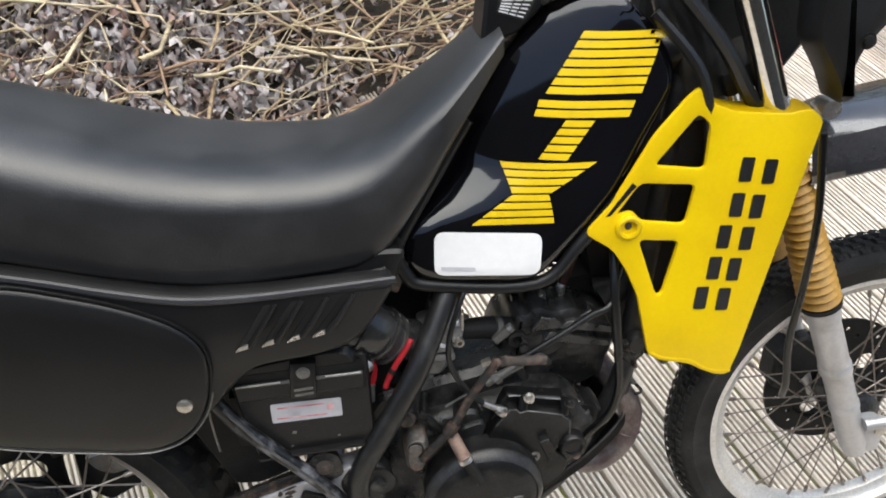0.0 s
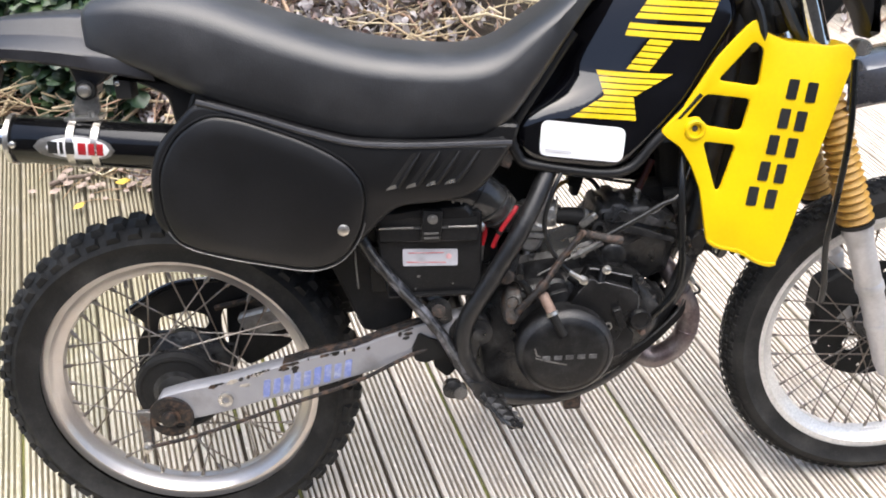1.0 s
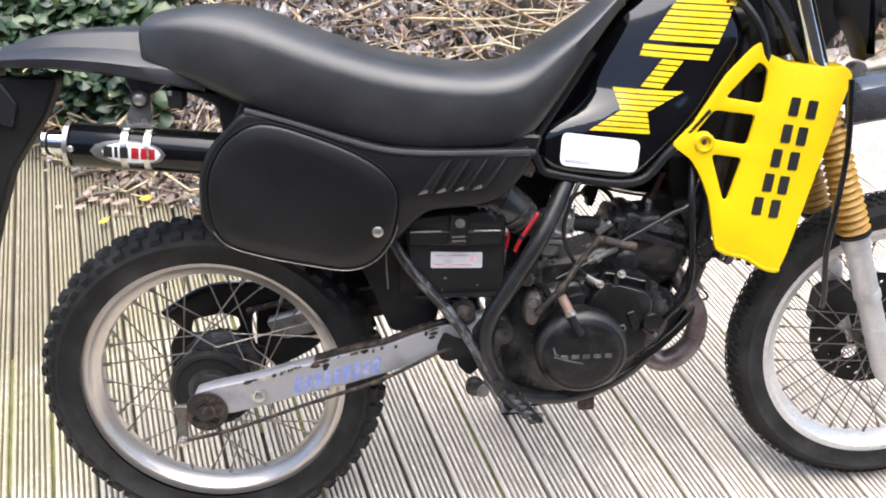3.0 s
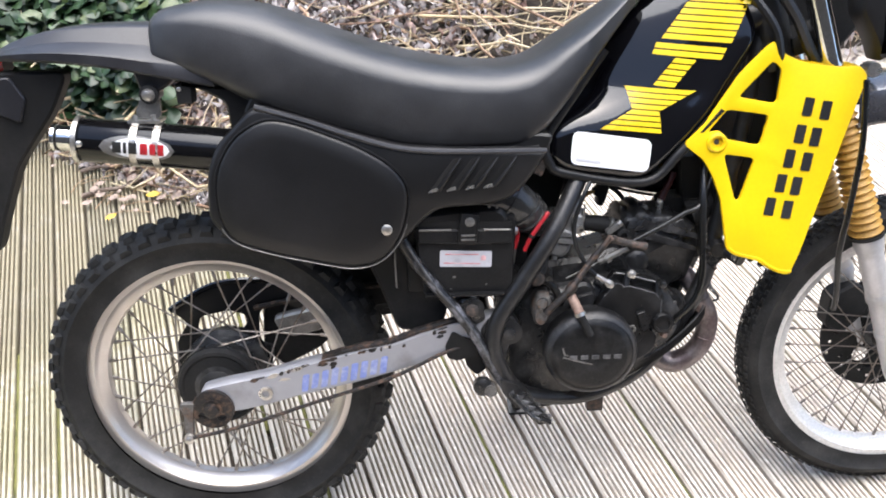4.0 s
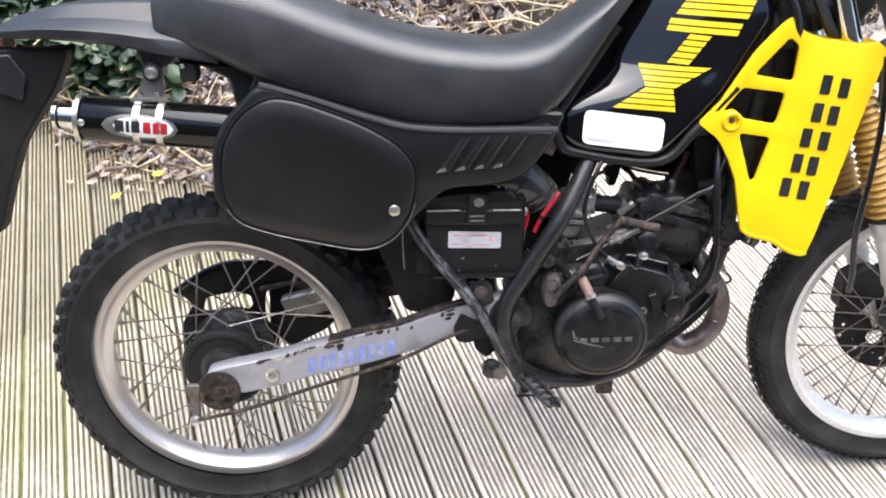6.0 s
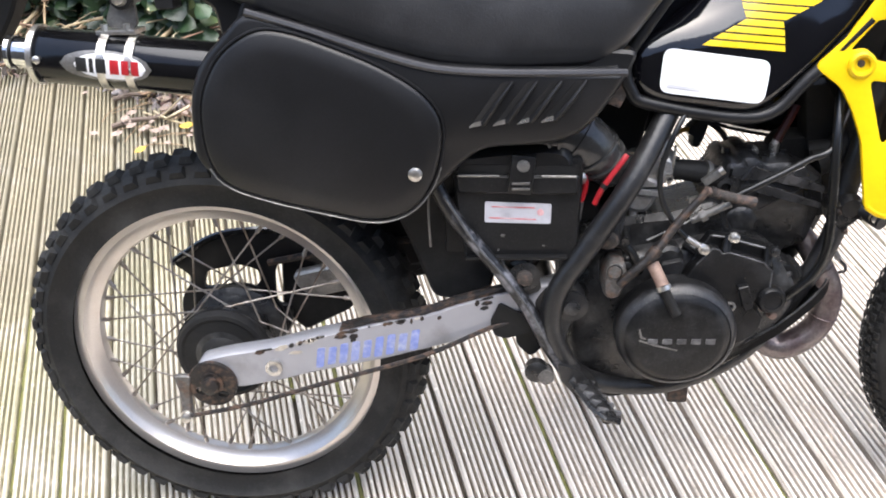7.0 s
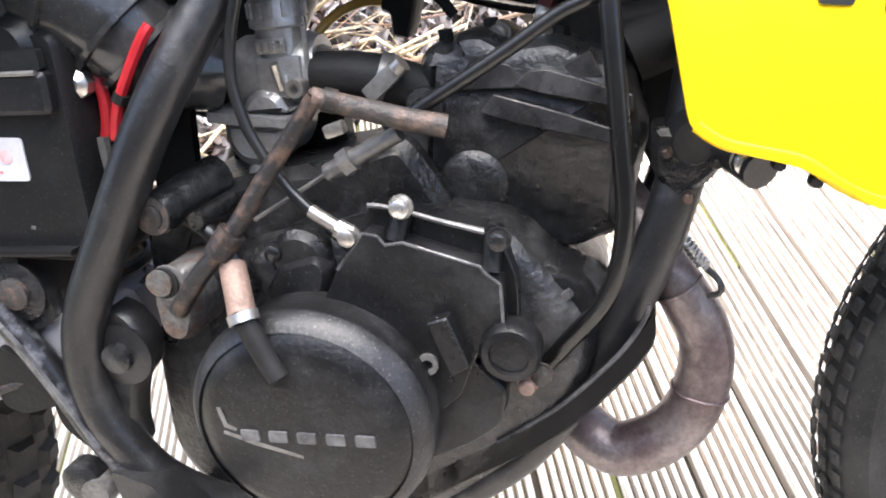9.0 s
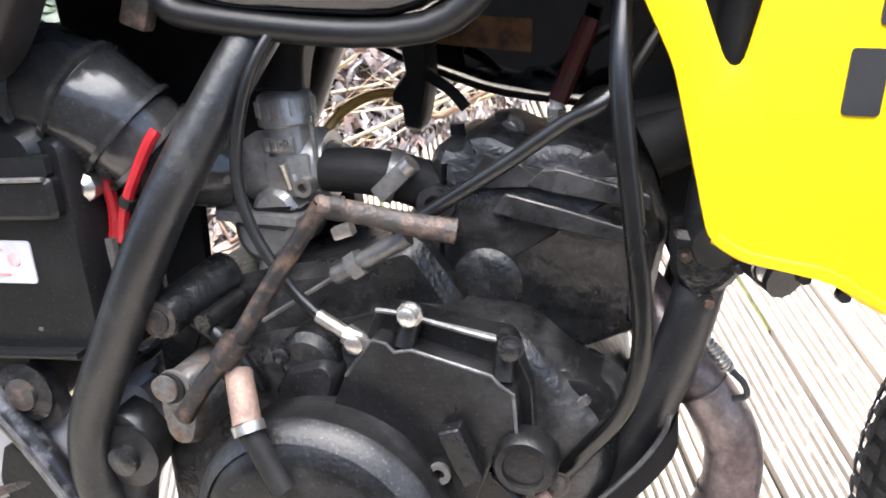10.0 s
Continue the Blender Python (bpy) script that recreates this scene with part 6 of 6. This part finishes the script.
part("lamp_cowl", slab(rounded([(1.045, 1.0), (1.047, 0.93), (1.075, 0.887), (1.09, 0.852), (1.098, 0.86), (1.1, 0.893), (1.108, 0.916), (1.135, 0.946), (1.17, 1.0), (1.15, 1.06), (1.06, 1.06)], 0.01), [(-0.03, 0.006), (-0.035, 0.0), (-0.07, 0.0), (-0.08, 0.005), (-0.084, 0.014)]), SATIN, bike, "black plastic lamp surround")
# added slab that keeps the space behind the yokes dark
part("headstock_gap_fill", slab(rounded([(0.89, 0.90), (0.90, 1.05), (1.10, 1.06), (1.12, 0.90), (1.08, 0.85), (1.03, 0.86), (0.95, 0.875)], 0.015), [(0.09, 0.006), (0.085, 0.0), (0.055, 0.0), (0.05, 0.006)]), DARK, bike, "dark slab added to fill the gap behind the fork yokes")
part("lamp_stay_bolt", bolt(1.10, -0.09, 0.93, 0.007, 0.005), DARK, bike)
part("control_cable", tube([(0.90, -0.04, 1.0), (0.955, -0.05, 0.93), (1.0, -0.04, 0.86), (1.06, -0.02, 0.80)], 0.009, 8), HOSE, bike)
part("control_cable", tube([(0.88, -0.03, 0.97), (0.93, -0.055, 0.90), (0.95, -0.05, 0.80)], 0.007, 8), HOSE, bike)
part("handlebar", tube([(0.94, -0.38, 1.13), (0.95, -0.30, 1.12), (0.955, -0.14, 1.06), (0.955, 0.14, 1.06), (0.95, 0.30, 1.12), (0.94, 0.38, 1.13)], 0.011, 12), FRAME, bike, "black handlebar")


# ---- dry stalks, leaves and ivy behind the deck ----
rng = random.Random(7)


def heap_edge(x):
    """How far back the heap of cuttings begins."""
    pts = [(-3.0, 1.25), (-0.9, 1.18), (-0.65, 1.06), (-0.45, 1.0), (-0.25, 0.88), (-0.05, 0.76), (0.12, 0.84), (0.28, 1.1), (0.42, 1.24), (0.7, 1.36), (1.0, 1.55), (2.0, 1.9), (4.0, 2.2)]
    for (a, b), (c, d_) in zip(pts, pts[1:]):
        if a <= x <= c:
            return b + (d_ - b) * (x - a) / (c - a)
    return pts[0][1] if x < pts[0][0] else pts[-1][1]


def heap_z(x, y):
    t = max(0.0, y - heap_edge(x))
    return 0.5 * (1 - math.exp(-t * 1.5)) + 0.05 * noise.noise((x * 3, y * 3, 1.0)) * min(1, t * 4)


hb = bmesh.new()
NX, NY = 56, 30
vv = [[None] * (NY + 1) for _ in range(NX + 1)]
for i in range(NX + 1):
    for j in range(NY + 1):
        x = -3.0 + 6.5 * i / NX
        y = heap_edge(x) + 2.8 * (j / NY) ** 1.4
        vv[i][j] = hb.verts.new((x, y, heap_z(x, y) - (0.25 if j == 0 else 0.05)))
for i in range(NX):
    for j in range(NY):
        hb.faces.new((vv[i][j], vv[i + 1][j], vv[i + 1][j + 1], vv[i][j + 1]))
tagged(part("soil_bank", hb, SOIL, None), "dark bank of soil under the cut stalks", "bank", kind="structure")


def raw_tube(verts, faces, pts, r, seg=5):
    base = len(verts)
    for i, p in enumerate(pts):
        dd = (pts[min(i + 1, len(pts) - 1)] - pts[max(i - 1, 0)]).normalized()
        u = dd.orthogonal().normalized()
        w = dd.cross(u)
        rr = r * (1 - 0.5 * i / len(pts))
        for k in range(seg):
            a = math.tau * k / seg
            verts.append(p + (u * math.cos(a) + w * math.sin(a)) * rr)
    for i in range(len(pts) - 1):
        for k in range(seg):
            a, b = base + i * seg + k, base + i * seg + (k + 1) % seg
            faces.append((a, b, b + seg, a + seg))


def raw_mesh(name, verts, faces, mat, smooth=True):
    me = bpy.data.meshes.new(name)
    me.from_pydata(verts, [], faces)
    for p in me.polygons:
        p.use_smooth = smooth
    me.materials.append(mat)
    return new(name, me)


V, F = [], []
for k in range(2900):
    x = rng.uniform(-2.2, 3.0)
    back = rng.random() ** 1.3 * 1.9
    y = heap_edge(x) + 0.03 + back
    z = heap_z(x, y) + rng.uniform(-0.01, 0.09) * min(1, 0.3 + back)
    head = rng.gauss(0.25, 0.75)
    if rng.random() < 0.3:
        head = rng.uniform(0, math.tau)
    ln = rng.uniform(0.15, 0.8)
    dirv = Vector((math.cos(head), math.sin(head), rng.gauss(0.05, 0.22)))
    bend = Vector((rng.gauss(0, 0.12), rng.gauss(0, 0.12), rng.gauss(-0.05, 0.12)))
    pts = []
    for i in range(6):
        t = i / 5 - 0.5
        p = Vector((x, y, z)) + dirv * ln * t + bend * ln * (t * t - 0.1)
        if i:
            p += Vector((rng.gauss(0, 0.011), rng.gauss(0, 0.011), rng.gauss(0, 0.011)))
        if p.y < heap_edge(p.x) - 0.05:
            p.y = heap_edge(p.x) - 0.05 - rng.random() * 0.05
        p.z = max(p.z, 0.012)
        pts.append(p)
    raw_tube(V, F, pts, rng.choice((0.0015, 0.002, 0.0028, 0.004, 0.0065)), 5)
tagged(raw_mesh("dry_stalks", V, F, STALK), "tangled heap of pale dry plant stalks", "dry stalks", kind="stuff")


def raw_leaf(verts, faces, p, size, u, w, curl, wide=0.5, crumple=0.0):
    """A pointed leaf of two folded halves."""
    n = u.cross(w)
    base = len(verts)
    prof = [(0.0, 0.0), (0.25, 0.8), (0.55, 1.0), (0.8, 0.6), (1.0, 0.0)]
    for t, h in prof:
        c = p + u * size * t + n * size * curl * (t - 0.5) ** 2
        for s in (-1, 0, 1):
            v = c + w * size * wide * h * s + n * size * 0.18 * h * abs(s)
            if crumple:
                v += Vector((rng.gauss(0, crumple), rng.gauss(0, crumple), rng.gauss(0, crumple))) * size
            verts.append(v)
    for i in range(4):
        for k in range(2):
            a = base + i * 3 + k
            faces.append((a, a + 1, a + 4, a + 3))


def unit(r):
    v = Vector((r.gauss(0, 1), r.gauss(0, 1), r.gauss(0, 1)))
    return v.normalized()


V, F = [], []
for k in range(7600):
    x = rng.gauss(-0.08, 0.3) if k % 4 else rng.uniform(-2, 2.8)
    back = rng.random() ** 1.5 * 1.5
    y = heap_edge(x) - 0.04 + back
    z = max(0.01, heap_z(x, y) + rng.uniform(-0.01, 0.10) * min(1, 0.25 + back))
    u = (Vector((rng.gauss(0, 0.35), rng.gauss(-0.25, 0.35), rng.gauss(-0.9, 0.35)))).normalized()
    w = u.cross(unit(rng)).normalized()
    raw_leaf(V, F, Vector((x, y, z)), rng.uniform(0.018, 0.055), u, w, rng.uniform(-2.2, 2.4), rng.uniform(0.14, 0.34), 0.11)
tagged(raw_mesh("dead_leaves", V, F, DEAD), "curled grey-brown dead leaves caught in the stalks", "dead leaves", kind="stuff")

V, F = [], []
for k in range(7000):
    if k % 5 < 3:
        x = -0.78 + rng.gauss(0, 0.26)
        y = heap_edge(x) + 0.1 + abs(rng.gauss(0, 0.35))
        if x > -0.45:
            continue
    else:
        x = rng.uniform(-3.0, 3.2)
        y = heap_edge(x) + rng.uniform(0.95, 2.4)
    z = heap_z(x, y) + rng.uniform(0.0, 0.22)
    u = Vector((rng.gauss(0, 0.6), rng.gauss(-0.5, 0.4), rng.gauss(-0.35, 0.4))).normalized()
    w = u.cross(Vector((rng.gauss(0, 0.3), rng.gauss(-0.4, 0.3), 1))).normalized()
    raw_leaf(V, F, Vector((x, y, z)), rng.uniform(0.03, 0.075), u, w, rng.uniform(-0.5, 0.4), rng.uniform(0.36, 0.5))
tagged(raw_mesh("ivy", V, F, IVY), "dark green ivy leaves growing behind the heap", "ivy", kind="stuff")

# hedge that closes the place at the back
V, F = [], []
for k in range(5000):
    p = Vector((rng.uniform(-4.5, 5.0), 4.2 + rng.uniform(-0.25, 0.5), rng.uniform(-0.1, 2.2)))
    u = Vector((rng.gauss(0, 0.6), rng.gauss(-0.5, 0.4), rng.gauss(-0.35, 0.4))).normalized()
    w = u.cross(unit(rng)).normalized()
    raw_leaf(V, F, p, rng.uniform(0.08, 0.16), u, w, rng.uniform(-0.5, 0.4), 0.45)
tagged(raw_mesh("hedge", V, F, IVY), "dense dark green hedge behind the deck", "hedge", kind="stuff")


# ---- things fallen on the deck ----
def fallen_leaf(x, y, size, turn, mat, text):
    V, F = [], []
    raw_leaf(V, F, Vector((0, 0, 0.008)), size, Vector((1, 0, 0.1)).normalized(), Vector((0, 1, 0)), 0.8, 0.32)
    ob = raw_mesh("fallen_leaf", V, F, mat)
    ob.matrix_world = pose(x, y, 0.002, 0, 0, turn)
    tagged(ob, text, "leaf", "leaves on the deck")


fallen_leaf(-0.49, 0.90, 0.045, 10, LEAF_YELLOW, "fresh yellow leaf lying on the deck")
fallen_leaf(-0.57, 0.79, 0.035, 40, LEAF_YELLOW, "small yellow leaf lying on the deck")
for k in range(44):
    fallen_leaf(-0.50 + rng.gauss(0, 0.15), 0.94 + rng.gauss(0, 0.06), rng.uniform(0.02, 0.045), rng.uniform(0, 360), BROWN_LEAF, "curled brown dead leaf lying on the deck")
for k in range(46):
    x, y = -0.02 + rng.gauss(0, 0.10), 0.74 + rng.gauss(0, 0.05)
    fallen_leaf(x, y, rng.uniform(0.02, 0.05), rng.uniform(0, 360), BROWN_LEAF, "curled brown dead leaf lying on the deck")
for k, (x, y, a, ln, r) in enumerate(((-0.60, 0.93, 20, 0.17, 0.007), (-0.66, 1.04, 15, 0.14, 0.006))):
    pts = [(-ln / 2, 0, 0.008), (-ln / 6, 0.008, 0.012), (ln / 6, 0.0, 0.014), (ln / 2, 0.02, 0.02)]
    ob = part("stick", tube(pts, lambda t: r * (1.1 - 0.5 * t), 8), BARK, None)
    ob.matrix_world = pose(x, y, 0.0, 0, 0, a)
    tagged(ob, "short grey-brown stick lying on the deck", "stick", "sticks on the deck")
for k in range(24):
    x, y, a, ln = (-0.55 if k < 18 else 0.02) + rng.gauss(0, 0.12), (0.95 if k < 18 else 0.80) + rng.gauss(0, 0.06), rng.uniform(0, 80), rng.uniform(0.08, 0.2)
    ob = part("straw", tube([(-ln / 2, 0, 0.004), (0, 0.01, 0.006), (ln / 2, 0, 0.004)], 0.0014, 5, n=3), STALK, None)
    ob.matrix_world = pose(x, y, 0.0, 0, 0, a)
    tagged(ob, "thin dry straw lying on the deck", "straw", "straws on the deck")


tub = part("red_tub", lathe([(0.10, 0.0), (0.11, 0.004), (0.135, 0.20), (0.145, 0.205), (0.145, 0.215), (0.132, 0.213), (0.108, 0.02), (0.02, 0.018)], (0, 0, 0), 32, "z"), RED_LENS, None)
tub.matrix_world = pose(2.13, 1.36, 0.0)
tagged(tub, "glossy red plastic tub standing on the deck", "tub")

# ---- deck boards ----
def board_mesh(length, kind):
    """One grooved board: ridges along its length."""
    w = BOARD_PITCH - 0.0085
    prof = []
    n = 7
    r2 = random.Random(kind)
    for k in range(n):
        x0, x1 = w * (k + 0.15) / n, w * (k + 0.72) / n
        h = -0.0005 * r2.random()
        prof += [(x0 - 0.0010, -0.0125), (x0 + 0.0004, h - 0.0006), (x0 + 0.0016, h), (x1 - 0.0016, h), (x1 - 0.0004, h - 0.0006), (x1 + 0.0010, -0.0125)]
    prof[0] = (0.0, -0.004)
    prof[-1] = (w, -0.004)
    prof += [(w, -0.030), (0.0, -0.030)]
    verts = [Vector((s, p[0], p[1])) for s in (-length / 2, length / 2) for p in prof]
    m = len(prof)
    faces = [(k, (k + 1) % m, m + (k + 1) % m, m + k) for k in range(m)] + [tuple(range(m)), tuple(range(2 * m - 1, m - 1, -1))]
    me = bpy.data.meshes.new("board")
    me.from_pydata(verts, [], faces)
    me.materials.append(WOOD)
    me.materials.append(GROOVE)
    # darker brown on the floor of each groove
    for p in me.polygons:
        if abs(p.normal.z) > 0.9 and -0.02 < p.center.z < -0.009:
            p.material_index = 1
    return me


meshes = [board_mesh(7.0, k) for k in range(5)]
th = radians(DECK_TURN)
for k in range(-26, 42):
    q = BOARD_FIRST + k * BOARD_PITCH + 0.00425
    ob = new("board", meshes[rng.randrange(5)])
    ob.parent = deck
    # board length lies along the deck's own x
    ob.matrix_local = pose(rng.uniform(-0.02, 0.02) + 0.2, -q - (BOARD_PITCH - 0.0085), BOARD_TOP - rng.uniform(0, 0.0015), rng.gauss(0, 0.15), 0, 0)
# moss grown in some of the joints
for k in range(-26, 42):
    q = BOARD_FIRST + k * BOARD_PITCH
    if rng.random() < 0.32:
        a = rng.uniform(-1.2, 1.2)
        ln = rng.uniform(0.5, 2.0)
        gm = box((a, -q, -0.02), (ln, 0.0085, 0.018), 0.002, seg=1)
        part("joint_moss", gm, MOSS, deck, "yellow-green moss in the joint")
    part("joint_dirt", box((0.2, -q, -0.031), (7.0, 0.0080, 0.016), 0.0, seg=1), JOIST, deck, "brown dirt settled in the joint")
